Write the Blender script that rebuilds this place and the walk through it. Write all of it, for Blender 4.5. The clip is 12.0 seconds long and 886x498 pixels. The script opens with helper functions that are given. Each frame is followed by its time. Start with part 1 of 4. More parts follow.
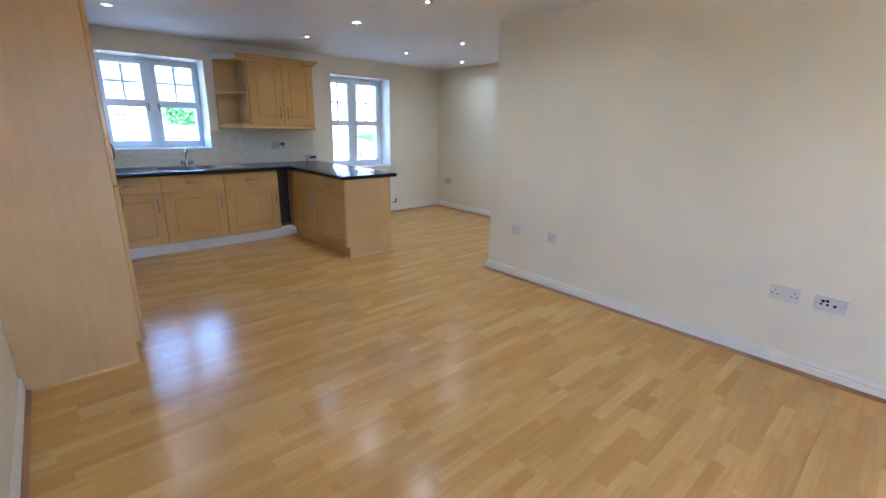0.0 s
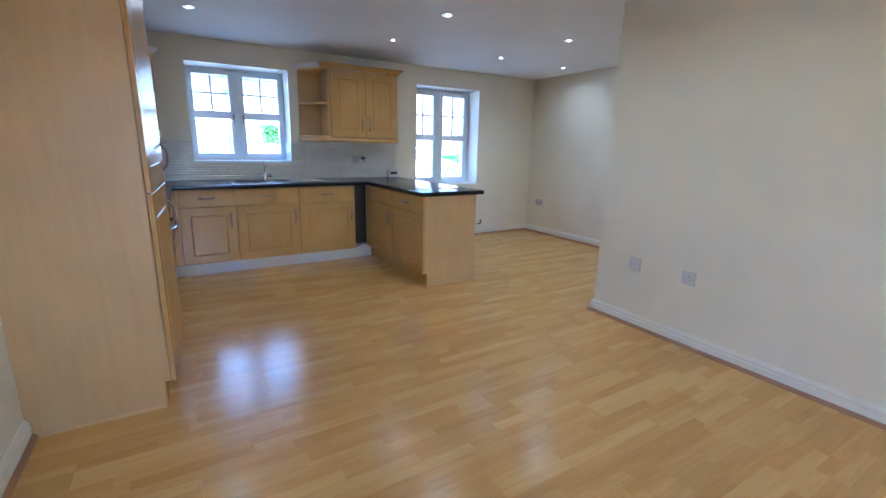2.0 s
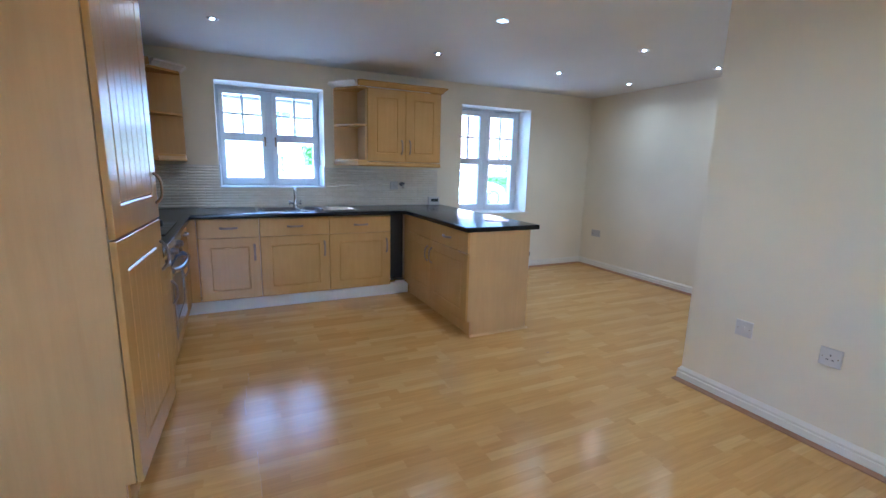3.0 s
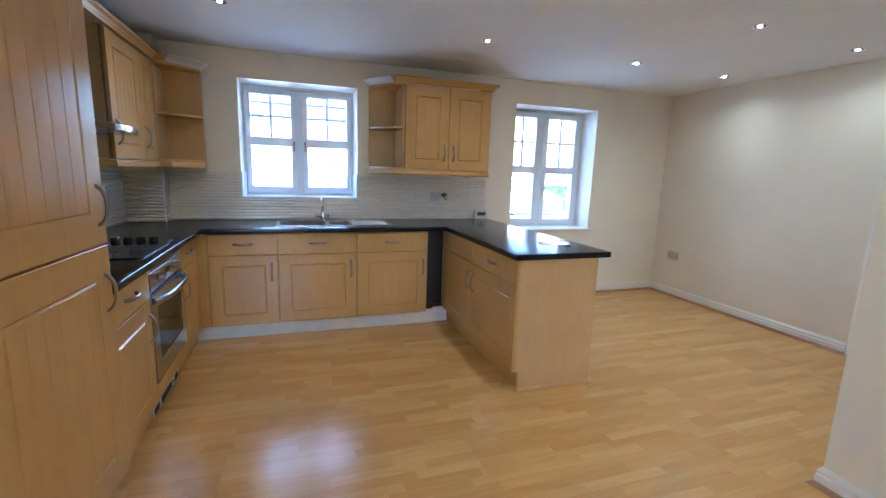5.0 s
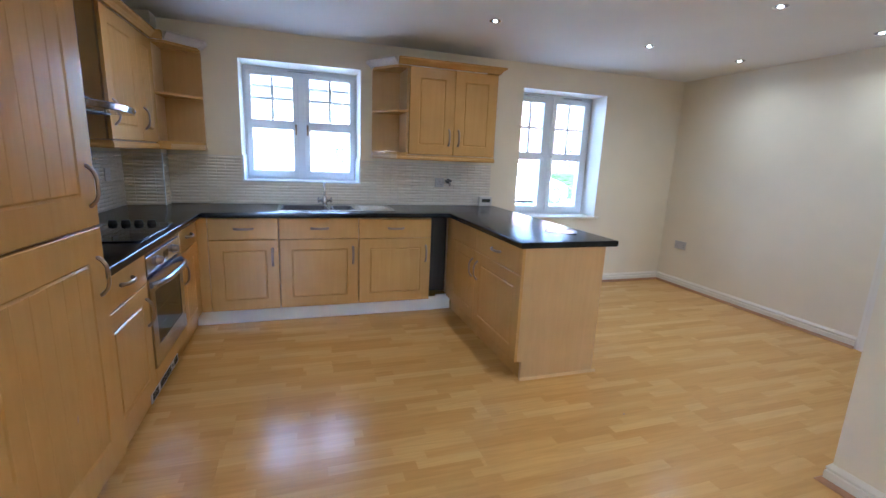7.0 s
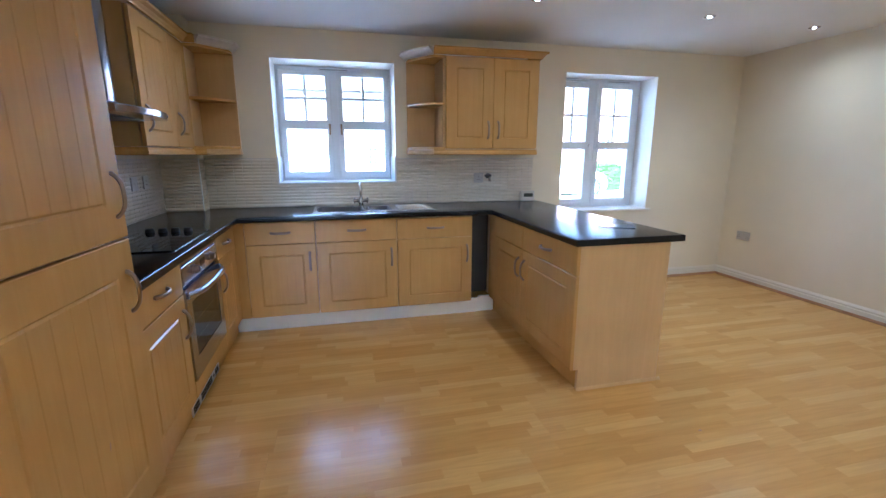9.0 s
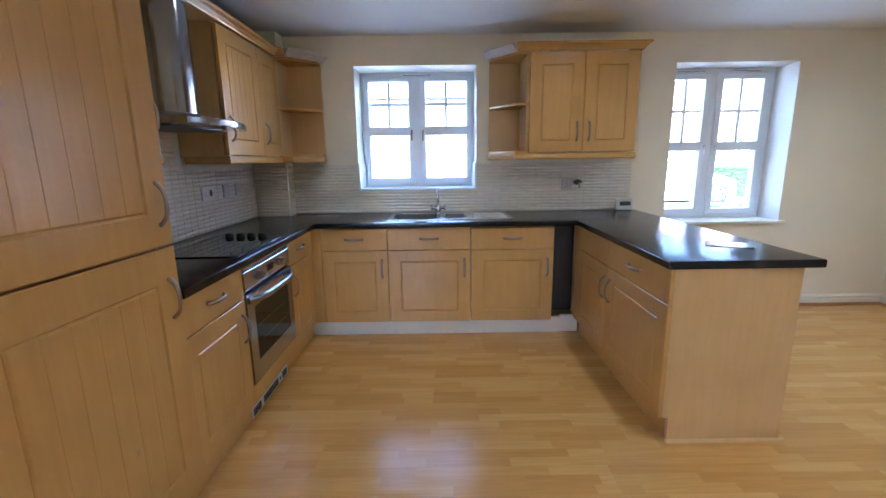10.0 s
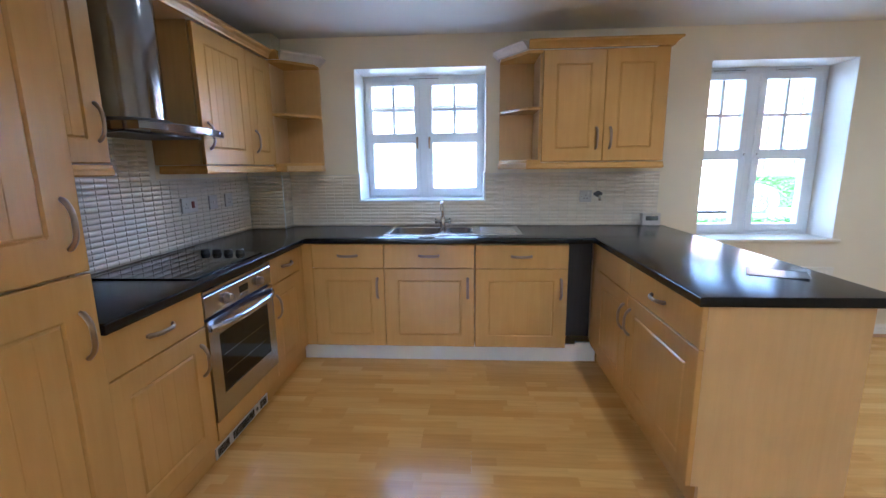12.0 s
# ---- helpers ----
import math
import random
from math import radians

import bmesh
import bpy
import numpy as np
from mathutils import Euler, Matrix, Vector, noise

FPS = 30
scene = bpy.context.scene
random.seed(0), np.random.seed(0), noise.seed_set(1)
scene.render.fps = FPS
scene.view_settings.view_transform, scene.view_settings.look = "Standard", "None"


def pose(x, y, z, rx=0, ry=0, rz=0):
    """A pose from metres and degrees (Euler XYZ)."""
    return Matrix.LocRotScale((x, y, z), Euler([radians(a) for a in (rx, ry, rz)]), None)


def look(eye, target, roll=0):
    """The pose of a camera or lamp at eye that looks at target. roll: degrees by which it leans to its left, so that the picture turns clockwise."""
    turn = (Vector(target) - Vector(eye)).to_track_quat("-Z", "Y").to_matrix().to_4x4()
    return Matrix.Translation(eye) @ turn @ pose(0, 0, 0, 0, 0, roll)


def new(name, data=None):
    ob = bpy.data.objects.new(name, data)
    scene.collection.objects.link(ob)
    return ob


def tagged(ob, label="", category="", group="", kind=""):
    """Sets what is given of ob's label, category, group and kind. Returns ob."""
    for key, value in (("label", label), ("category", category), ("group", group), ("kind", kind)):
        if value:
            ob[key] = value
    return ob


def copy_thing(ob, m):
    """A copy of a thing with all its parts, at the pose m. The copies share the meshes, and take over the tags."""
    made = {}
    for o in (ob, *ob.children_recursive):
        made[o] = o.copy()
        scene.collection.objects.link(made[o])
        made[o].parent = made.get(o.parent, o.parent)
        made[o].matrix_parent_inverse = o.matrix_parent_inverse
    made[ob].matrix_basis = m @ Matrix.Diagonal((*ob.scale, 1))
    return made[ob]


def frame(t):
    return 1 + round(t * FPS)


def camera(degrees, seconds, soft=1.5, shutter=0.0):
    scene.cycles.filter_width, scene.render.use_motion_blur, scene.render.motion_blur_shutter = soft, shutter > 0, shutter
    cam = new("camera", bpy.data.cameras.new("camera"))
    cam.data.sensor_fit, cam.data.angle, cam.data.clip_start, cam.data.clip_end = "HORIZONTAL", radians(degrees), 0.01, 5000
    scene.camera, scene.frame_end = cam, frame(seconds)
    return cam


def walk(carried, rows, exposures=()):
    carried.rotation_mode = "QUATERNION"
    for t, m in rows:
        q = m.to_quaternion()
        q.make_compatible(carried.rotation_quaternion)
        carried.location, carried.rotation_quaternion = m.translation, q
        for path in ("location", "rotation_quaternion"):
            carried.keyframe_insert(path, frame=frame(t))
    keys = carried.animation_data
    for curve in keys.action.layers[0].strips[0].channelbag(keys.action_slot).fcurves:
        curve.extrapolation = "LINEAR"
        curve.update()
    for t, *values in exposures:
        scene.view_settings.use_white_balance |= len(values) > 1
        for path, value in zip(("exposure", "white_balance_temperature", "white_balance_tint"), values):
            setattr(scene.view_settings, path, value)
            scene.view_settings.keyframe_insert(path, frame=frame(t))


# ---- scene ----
cam = camera(91.4, 12.0)
PATH = [
    (0, (0.355, 0.398, 1.384), (1.644, 1.826, 0.835), 1.2),
    (0.5, (0.409, 0.454, 1.349), (1.685, 1.849, 0.698), 1.5),
    (1, (0.487, 0.579, 1.318), (1.733, 1.997, 0.657), 1.5),
    (1.5, (0.56, 0.772, 1.278), (1.719, 2.295, 0.699), 1.9),
    (2, (0.723, 0.986, 1.262), (1.731, 2.651, 0.804), 1.2),
    (2.5, (0.861, 1.219, 1.278), (1.731, 2.965, 0.838), 1.3),
    (3, (0.971, 1.538, 1.308), (1.829, 3.306, 0.936), 1.5),
    (3.2, (1.023, 1.62, 1.318), (1.864, 3.397, 0.949), 1.6),
    (4.8, (1.306, 2.072, 1.324), (1.945, 3.935, 0.979), 1.7),
    (5, (1.304, 2.109, 1.332), (1.94, 3.973, 0.982), 1.9),
    (5.5, (1.303, 2.152, 1.328), (1.931, 4.017, 0.968), 2.5),
    (6, (1.322, 2.161, 1.32), (1.942, 4.025, 0.943), 2.8),
    (6.5, (1.322, 2.165, 1.317), (1.951, 4.023, 0.925), 2.9),
    (6.7, (1.331, 2.159, 1.32), (1.954, 4.017, 0.921), 2.8),
    (8.3, (1.296, 2.249, 1.317), (1.91, 4.103, 0.885), 1.1),
    (8.5, (1.298, 2.278, 1.313), (1.896, 4.137, 0.879), 1.0),
    (9, (1.324, 2.357, 1.305), (1.788, 4.254, 0.876), 0.0),
    (9.5, (1.462, 2.455, 1.309), (1.731, 4.392, 0.89), -0.6),
    (10, (1.557, 2.539, 1.305), (1.556, 4.498, 0.901), -0.8),
    (10.5, (1.605, 2.667, 1.296), (1.533, 4.626, 0.899), -1.3),
    (11, (1.639, 2.81, 1.313), (1.569, 4.774, 0.941), -0.9),
    (11.5, (1.694, 2.834, 1.318), (1.6, 4.796, 0.945), -0.7),
    (12, (1.727, 2.842, 1.316), (1.601, 4.803, 0.947), -0.7),
]
walk(cam, [(t, look(eye, target, roll)) for t, eye, target, roll in PATH],
     exposures=[(0.0, 4.62, 4170, 4), (1.5, 4.54, 4050, 4), (2.5, 4.52, 4000, 4), (3.2, 4.54, 4040, 4), (5.0, 4.76, 4290, 5),
                (9.0, 4.76, 4360, 6), (12.0, 4.78, 4420, 6)])

# ---- world, sun, exposure ----
SUN_EL, SUN_AZ = 52.0, 212.0
world = bpy.data.worlds.new("sky")
scene.world = world
world.use_nodes = True
wn = world.node_tree
sky = wn.nodes.new("ShaderNodeTexSky")
sky.sky_type = "NISHITA"
sky.sun_disc = False
sky.sun_elevation = radians(SUN_EL)
sky.sun_rotation = radians(SUN_AZ)
sky.dust_density, sky.air_density, sky.ozone_density = 2.5, 0.9, 0.6
haze = wn.nodes.new("ShaderNodeHueSaturation")
haze.inputs["Saturation"].default_value = 0.58
wn.links.new(sky.outputs[0], haze.inputs["Color"])
wn.links.new(haze.outputs[0], wn.nodes["Background"].inputs[0])
wn.nodes["Background"].inputs[1].default_value = 0.15
sun_data = bpy.data.lights.new("sun", "SUN")
sun_data.energy, sun_data.angle, sun_data.color = 4.0, radians(0.6), (1.0, 0.95, 0.88)
sun = new("sun", sun_data)
az, el = radians(SUN_AZ), radians(SUN_EL)
sun_from = Vector((math.sin(az) * math.cos(el), math.cos(az) * math.cos(el), math.sin(el)))
sun.matrix_world = look(sun_from * 40, (0, 0, 0))
LAMP_WATTS = 0.6


# ---- plan, in metres ----
WX, EX, NY, SY, CZ = 0.045, 5.43, 6.205, -2.2, 2.27      # west, east, north and south wall faces, ceiling
PX, PY = 3.50, 3.195                                      # the partition's face and its end
WT, WT0 = 0.872, 0.834                                    # worktop's top and underside
W1 = (0.857, 1.846, 1.065, 2.048)                         # window openings: x0, x1, z0, z1
W2 = (3.436, 4.430, 0.741, 2.042)
W3 = (0.25, 1.25, 0.85, 2.05)                             # unseen window behind the start of the walk, added to let in light
TILE_TOP = 1.272


# ---- materials ----
def mat(name, colour=(0.8, 0.8, 0.8), rough=0.5, metal=0.0):
    m = bpy.data.materials.new(name)
    m.use_nodes = True
    b = m.node_tree.nodes["Principled BSDF"]
    b.inputs["Base Color"].default_value = (*colour, 1)
    b.inputs["Roughness"].default_value = rough
    b.inputs["Metallic"].default_value = metal
    return m


def node(m, kind, **values):
    n = m.node_tree.nodes.new("ShaderNode" + kind)
    for k, v in values.items():
        n.inputs[k.replace("_", " ")].default_value = v
    return n


def join(m, a, out, b, into):
    m.node_tree.links.new(a.outputs[out], b.inputs[into])


def bsdf(m):
    return m.node_tree.nodes["Principled BSDF"]


def scaled(m, scale, source="Object", turn=(0, 0, 0)):
    """Coordinates of an object in metres, scaled."""
    tc, mp = node(m, "TexCoord"), node(m, "Mapping")
    mp.inputs["Scale"].default_value = scale
    mp.inputs["Rotation"].default_value = turn
    join(m, tc, source, mp, "Vector")
    return mp


def ramp(m, stops):
    r = node(m, "ValToRGB")
    while len(r.color_ramp.elements) < len(stops):
        r.color_ramp.elements.new(0.5)
    for e, (p, c) in zip(r.color_ramp.elements, stops):
        e.position, e.color = p, (*c, 1)
    return r


def bumped(m, source, out, strength, distance=0.001):
    b = node(m, "Bump", Strength=strength, Distance=distance)
    join(m, source, out, b, "Height")
    join(m, b, "Normal", bsdf(m), "Normal")
    return b


def paint(name, colour, rough=0.6, wander=0.05, grain=260, strength=0.12):
    """Rolled paint: slight patches and a fine stipple."""
    m = mat(name, colour, rough)
    big = node(m, "TexNoise", Scale=1.3, Detail=4.0)
    join(m, scaled(m, (1, 1, 1)), "Vector", big, "Vector")
    r = ramp(m, [(0.3, tuple(c * (1 - wander) for c in colour)), (0.7, tuple(min(0.95, c * (1 + wander)) for c in colour))])
    join(m, big, "Fac", r, "Fac")
    join(m, r, "Color", bsdf(m), "Base Color")
    fine = node(m, "TexNoise", Scale=grain, Detail=2.0)
    join(m, scaled(m, (1, 1, 1)), "Vector", fine, "Vector")
    bumped(m, fine, "Fac", strength, 0.0008)
    return m


def wood(name, light, dark, stretch=(22, 22, 1.6), rough=0.38, strength=0.08):
    """Foil-wrapped beech: long grain, cloudy figure and short dark flecks."""
    m = mat(name, light, rough)
    info = node(m, "ObjectInfo")
    shift = node(m, "VectorMath")
    shift.operation = "MULTIPLY_ADD"
    shift.inputs[1].default_value = (7.1, 3.3, 5.7)
    join(m, info, "Random", shift, 0)
    tc = node(m, "TexCoord")
    join(m, tc, "Object", shift, 2)
    mp = node(m, "Mapping")
    mp.inputs["Scale"].default_value = stretch
    join(m, shift, "Vector", mp, "Vector")
    grain = node(m, "TexNoise", Scale=1.6, Detail=7.0, Roughness=0.62, Distortion=0.5)
    join(m, mp, "Vector", grain, "Vector")
    r = ramp(m, [(0.28, dark), (0.62, light)])
    join(m, grain, "Fac", r, "Fac")
    cloud = node(m, "TexNoise", Scale=3.2, Detail=3.0)
    join(m, shift, "Vector", cloud, "Vector")
    cr = ramp(m, [(0.25, (0.91, 0.90, 0.88)), (0.75, (1.06, 1.05, 1.04))])
    join(m, cloud, "Fac", cr, "Fac")
    mix = node(m, "MixRGB", Fac=1.0)
    mix.blend_type = "MULTIPLY"
    join(m, r, "Color", mix, "Color1")
    join(m, cr, "Color", mix, "Color2")
    join(m, mix, "Color", bsdf(m), "Base Color")
    bumped(m, grain, "Fac", strength, 0.0006)
    return m


def brushed(name, colour, rough, stretch):
    m = mat(name, colour, rough, 1.0)
    n = node(m, "TexNoise", Scale=1.0, Detail=5.0)
    join(m, scaled(m, stretch), "Vector", n, "Vector")
    r = ramp(m, [(0.3, (rough * 0.92,) * 3), (0.7, (rough * 1.08,) * 3)])
    join(m, n, "Fac", r, "Fac")
    join(m, r, "Color", bsdf(m), "Roughness")
    return m


WALL = paint("magnolia_paint", (0.82, 0.752, 0.605))
CEIL = paint("ceiling_paint", (0.80, 0.79, 0.77), 0.75, 0.03, 180, 0.1)
GLOSS = paint("white_gloss_paint", (0.81, 0.77, 0.69), 0.38, 0.03, 90, 0.05)
UPVC = paint("white_upvc", (0.82, 0.86, 0.92), 0.28, 0.02, 60, 0.03)
BEECH = wood("beech_foil", (0.590, 0.352, 0.102), (0.552, 0.322, 0.090), rough=0.25, strength=0.04)
PANEL = wood("beech_end_panel", (0.620, 0.402, 0.160), (0.578, 0.366, 0.138))
PALE = wood("pale_cornice", (0.66, 0.59, 0.51), (0.60, 0.53, 0.45))
BEAD = wood("stained_beading", (0.40, 0.22, 0.10), (0.27, 0.14, 0.06), (2, 2, 20))
STEEL = brushed("brushed_steel", (0.29, 0.29, 0.31), 0.16, (160, 160, 2))
# darker hood steel: the shadow on the canopy's slope is put into it
STEEL_D = brushed("shaded_steel", (0.20, 0.20, 0.21), 0.30, (60, 60, 60))
n = node(STEEL, "TexNoise", Scale=1.0, Detail=3.0)
join(STEEL, scaled(STEEL, (30, 30, 0.3)), "Vector", n, "Vector")
bumped(STEEL, n, "Fac", 0.25, 0.002)
STEEL_H = brushed("brushed_steel_level", (0.48, 0.48, 0.50), 0.24, (60, 2.5, 160))
STEEL_S = brushed("sink_steel", (0.58, 0.58, 0.59), 0.24, (2, 40, 40))
HOUSEGLASS = mat("house_window_glass", (0.05, 0.06, 0.07), 0.1)
NICKEL = brushed("satin_nickel", (0.33, 0.25, 0.17), 0.30, (60, 60, 60))
CHROME = mat("chrome", (0.60, 0.61, 0.63), 0.08, 1.0)
DARKMETAL = mat("dark_metal", (0.12, 0.12, 0.13), 0.4, 0.8)
BLACK = mat("black_plastic", (0.012, 0.012, 0.013), 0.45)
# near black: the open corner gap's darkness is put into this colour
RECESS_DARK = wood("dark_recess_board", (0.030, 0.020, 0.014), (0.018, 0.012, 0.009))
VOID = mat("dark_socket_hole", (0.01, 0.01, 0.01), 0.7)
HOBGLASS = mat("black_ceramic_glass", (0.006, 0.006, 0.007), 0.03)
HOBMARK = mat("dark_grey_hob_print", (0.035, 0.034, 0.034), 0.12)
OVENGLASS = mat("smoked_oven_glass", (0.010, 0.009, 0.008), 0.08)
bsdf(OVENGLASS).inputs["Specular IOR Level"].default_value = 0.25
# sink steel darkened for the bowls: their inner shade is in the colour
BOWL = brushed("shaded_bowl_steel", (0.17, 0.17, 0.18), 0.3, (30, 30, 3))
PLASTIC = paint("white_plastic", (0.64, 0.61, 0.59), 0.35, 0.02, 80, 0.02)
GREYPLATE = paint("grey_plastic_plate", (0.52, 0.50, 0.50), 0.35, 0.02, 80, 0.02)
REDROCKER = mat("dark_red_rocker", (0.16, 0.015, 0.012), 0.35)
FILM = mat("glossy_printed_sheet", (0.34, 0.36, 0.39), 0.08)
LCD = mat("grey_display", (0.06, 0.07, 0.065), 0.2)
RUBBER = mat("rubber_seal", (0.02, 0.02, 0.02), 0.6)
GROUT = paint("pale_grout", (0.70, 0.67, 0.62), 0.85, 0.08, 200, 0.2)

LAMP = mat("lamp_lens", (0.9, 0.9, 0.9), 0.3)
bsdf(LAMP).inputs["Emission Color"].default_value = (1.0, 0.87, 0.70, 1)
bsdf(LAMP).inputs["Emission Strength"].default_value = 2.5

GLASS = mat("window_glass", (1, 1, 1), 0.0)
bsdf(GLASS).inputs["Transmission Weight"].default_value = 1.0
bsdf(GLASS).inputs["IOR"].default_value = 1.45

# black laminate worktop: fine pale speckle under a satin skin
WORKTOP = mat("black_laminate_worktop", (0.016, 0.016, 0.018), 0.2)
bsdf(WORKTOP).inputs["Specular IOR Level"].default_value = 0.33
v = node(WORKTOP, "TexVoronoi", Scale=420.0)
join(WORKTOP, scaled(WORKTOP, (1, 1, 1)), "Vector", v, "Vector")
r = ramp(WORKTOP, [(0.10, (0.046, 0.047, 0.054)), (0.22, (0.006, 0.006, 0.0075))])
join(WORKTOP, v, "Distance", r, "Fac")
join(WORKTOP, r, "Color", bsdf(WORKTOP), "Base Color")
n = node(WORKTOP, "TexNoise", Scale=300.0, Detail=3.0)
join(WORKTOP, scaled(WORKTOP, (1, 1, 1)), "Vector", n, "Vector")
bumped(WORKTOP, n, "Fac", 0.10, 0.0006)

# glazed tiles: each a little different
TILE = mat("white_glazed_tile", (0.74, 0.71, 0.66), 0.13)
bsdf(TILE).inputs["Specular IOR Level"].default_value = 0.85
gi, oi = node(TILE, "NewGeometry"), node(TILE, "ObjectInfo")
add = node(TILE, "Math")
join(TILE, gi, "Random Per Island", add, 0)
join(TILE, oi, "Random", add, 1)
fr = node(TILE, "Math")
fr.operation = "FRACT"
join(TILE, add, "Value", fr, 0)
r = ramp(TILE, [(0.0, (0.77, 0.705, 0.605)), (1.0, (0.82, 0.76, 0.665))])
join(TILE, fr, "Value", r, "Fac")
join(TILE, r, "Color", bsdf(TILE), "Base Color")
n = node(TILE, "TexNoise", Scale=70.0, Detail=2.0)
join(TILE, scaled(TILE, (1, 1, 1)), "Vector", n, "Vector")
bumped(TILE, n, "Fac", 0.015, 0.001)

# beech laminate floor: strips of differing tone, long grain along x
FLOOR = mat("beech_laminate", (0.5, 0.33, 0.15), 0.2)
bsdf(FLOOR).inputs["Specular IOR Level"].default_value = 0.5
gi, oi = node(FLOOR, "NewGeometry"), node(FLOOR, "ObjectInfo")
mul = node(FLOOR, "Math")
mul.operation = "MULTIPLY_ADD"
mul.inputs[1].default_value = 13.7
join(FLOOR, oi, "Random", mul, 0)
join(FLOOR, gi, "Random Per Island", mul, 2)
fr = node(FLOOR, "Math")
fr.operation = "FRACT"
join(FLOOR, mul, "Value", fr, 0)
tone = ramp(FLOOR, [(0.0, (0.560, 0.318, 0.083)), (0.35, (0.610, 0.355, 0.096)), (0.75, (0.650, 0.390, 0.111)), (1.0, (0.690, 0.430, 0.135))])
join(FLOOR, fr, "Value", tone, "Fac")
sh = node(FLOOR, "VectorMath")
sh.operation = "MULTIPLY_ADD"
sh.inputs[1].default_value = (31.0, 17.0, 5.0)
join(FLOOR, fr, "Value", sh, 0)
tc = node(FLOOR, "TexCoord")
join(FLOOR, tc, "Object", sh, 2)
mp = node(FLOOR, "Mapping")
mp.inputs["Scale"].default_value = (2.2, 34, 1)
join(FLOOR, sh, "Vector", mp, "Vector")
gr = node(FLOOR, "TexNoise", Scale=1.5, Detail=7.0, Roughness=0.6, Distortion=0.6)
join(FLOOR, mp, "Vector", gr, "Vector")
gc = ramp(FLOOR, [(0.3, (0.90, 0.88, 0.85)), (0.65, (1.05, 1.05, 1.05))])
join(FLOOR, gr, "Fac", gc, "Fac")
mx = node(FLOOR, "MixRGB", Fac=1.0)
mx.blend_type = "MULTIPLY"
join(FLOOR, tone, "Color", mx, "Color1")
join(FLOOR, gc, "Color", mx, "Color2")
join(FLOOR, mx, "Color", bsdf(FLOOR), "Base Color")
sm = node(FLOOR, "TexNoise", Scale=2.4, Detail=5.0, Roughness=0.6)
join(FLOOR, scaled(FLOOR, (1, 1, 1)), "Vector", sm, "Vector")
sr = ramp(FLOOR, [(0.3, (0.17,) * 3), (0.7, (0.26,) * 3)])
join(FLOOR, sm, "Fac", sr, "Fac")
join(FLOOR, sr, "Color", bsdf(FLOOR), "Roughness")
bumped(FLOOR, gr, "Fac", 0.05, 0.0005)

ASPHALT = paint("pale_paving", (0.25, 0.245, 0.23), 0.9, 0.15, 40, 0.4)
BRICKS = mat("red_brickwork", (0.36, 0.19, 0.13), 0.85)
bt = node(BRICKS, "TexBrick", Scale=1.0, Mortar_Size=0.012, Brick_Width=0.225, Row_Height=0.075)
bt.inputs["Color1"].default_value = (0.27, 0.125, 0.090, 1)
bt.inputs["Color2"].default_value = (0.23, 0.10, 0.072, 1)
bt.inputs["Mortar"].default_value = (0.34, 0.31, 0.27, 1)
join(BRICKS, scaled(BRICKS, (1, 1, 1), "Object", (radians(90), 0, 0)), "Vector", bt, "Vector")
join(BRICKS, bt, "Color", bsdf(BRICKS), "Base Color")
RENDERED = paint("cream_render", (0.25, 0.225, 0.19), 0.9, 0.06, 60, 0.3)
SLATE = paint("grey_roof_tiles", (0.10, 0.10, 0.11), 0.8, 0.2, 20, 0.4)
CARPAINT = mat("white_car_paint", (0.78, 0.79, 0.80), 0.12)
bsdf(CARPAINT).inputs["Coat Weight"].default_value = 0.6
CARGLASS = mat("tinted_car_glass", (0.12, 0.13, 0.135), 0.05)
ALLOY = mat("alloy_rim", (0.55, 0.56, 0.58), 0.3, 1.0)
LEAF = mat("hedge_leaf", (0.055, 0.11, 0.025), 0.8)
bsdf(LEAF).inputs["Specular IOR Level"].default_value = 0.2
gi = node(LEAF, "NewGeometry")
r = ramp(LEAF, [(0.0, (0.035, 0.075, 0.016)), (1.0, (0.075, 0.14, 0.032))])
join(LEAF, gi, "Random Per Island", r, "Fac")
join(LEAF, r, "Color", bsdf(LEAF), "Base Color")


# ---- mesh helpers ----
ORIGIN = {}


def link(name, bm, material, parent=None, label=""):
    """One mesh object out of a bmesh in world metres, under its parent."""
    o = ORIGIN.get(parent.name, Vector()) if parent else Vector()
    bmesh.ops.recalc_face_normals(bm, faces=bm.faces)
    if o.length:
        bmesh.ops.translate(bm, verts=bm.verts, vec=-o)
    me = bpy.data.meshes.new(name)
    bm.to_mesh(me)
    bm.free()
    me.materials.append(material)
    ob = new(name, me)
    if parent:
        ob.parent = parent
    ORIGIN[ob.name] = o
    if label:
        ob["label"] = label
    return ob


def part(name, bm, material, parent, label=""):
    return link(name, bm, material, parent, label)


def thing(name, place, label, category, group="", kind=""):
    ob = new(name)
    ob.location = place
    ob.empty_display_size = 0.1
    ORIGIN[ob.name] = Vector(place)
    return tagged(ob, label, category, group, kind)


def box(x0, x1, y0, y1, z0, z1, bevel=0.0, segments=2, bm=None):
    own = bm or bmesh.new()
    made = bmesh.ops.create_cube(own, size=1.0, matrix=Matrix.Translation(((x0 + x1) / 2, (y0 + y1) / 2, (z0 + z1) / 2))
                                 @ Matrix.Diagonal((x1 - x0, y1 - y0, z1 - z0, 1)))
    if bevel:
        vs = set(made["verts"])
        es = [e for e in own.edges if e.verts[0] in vs and e.verts[1] in vs]
        bmesh.ops.bevel(own, geom=es, offset=bevel, segments=segments, affect="EDGES", profile=0.5)
    return own


def smooth(ob, angle=40):
    for p in ob.data.polygons:
        p.use_smooth = True
    ob.data.set_sharp_from_angle(angle=radians(angle))
    return ob


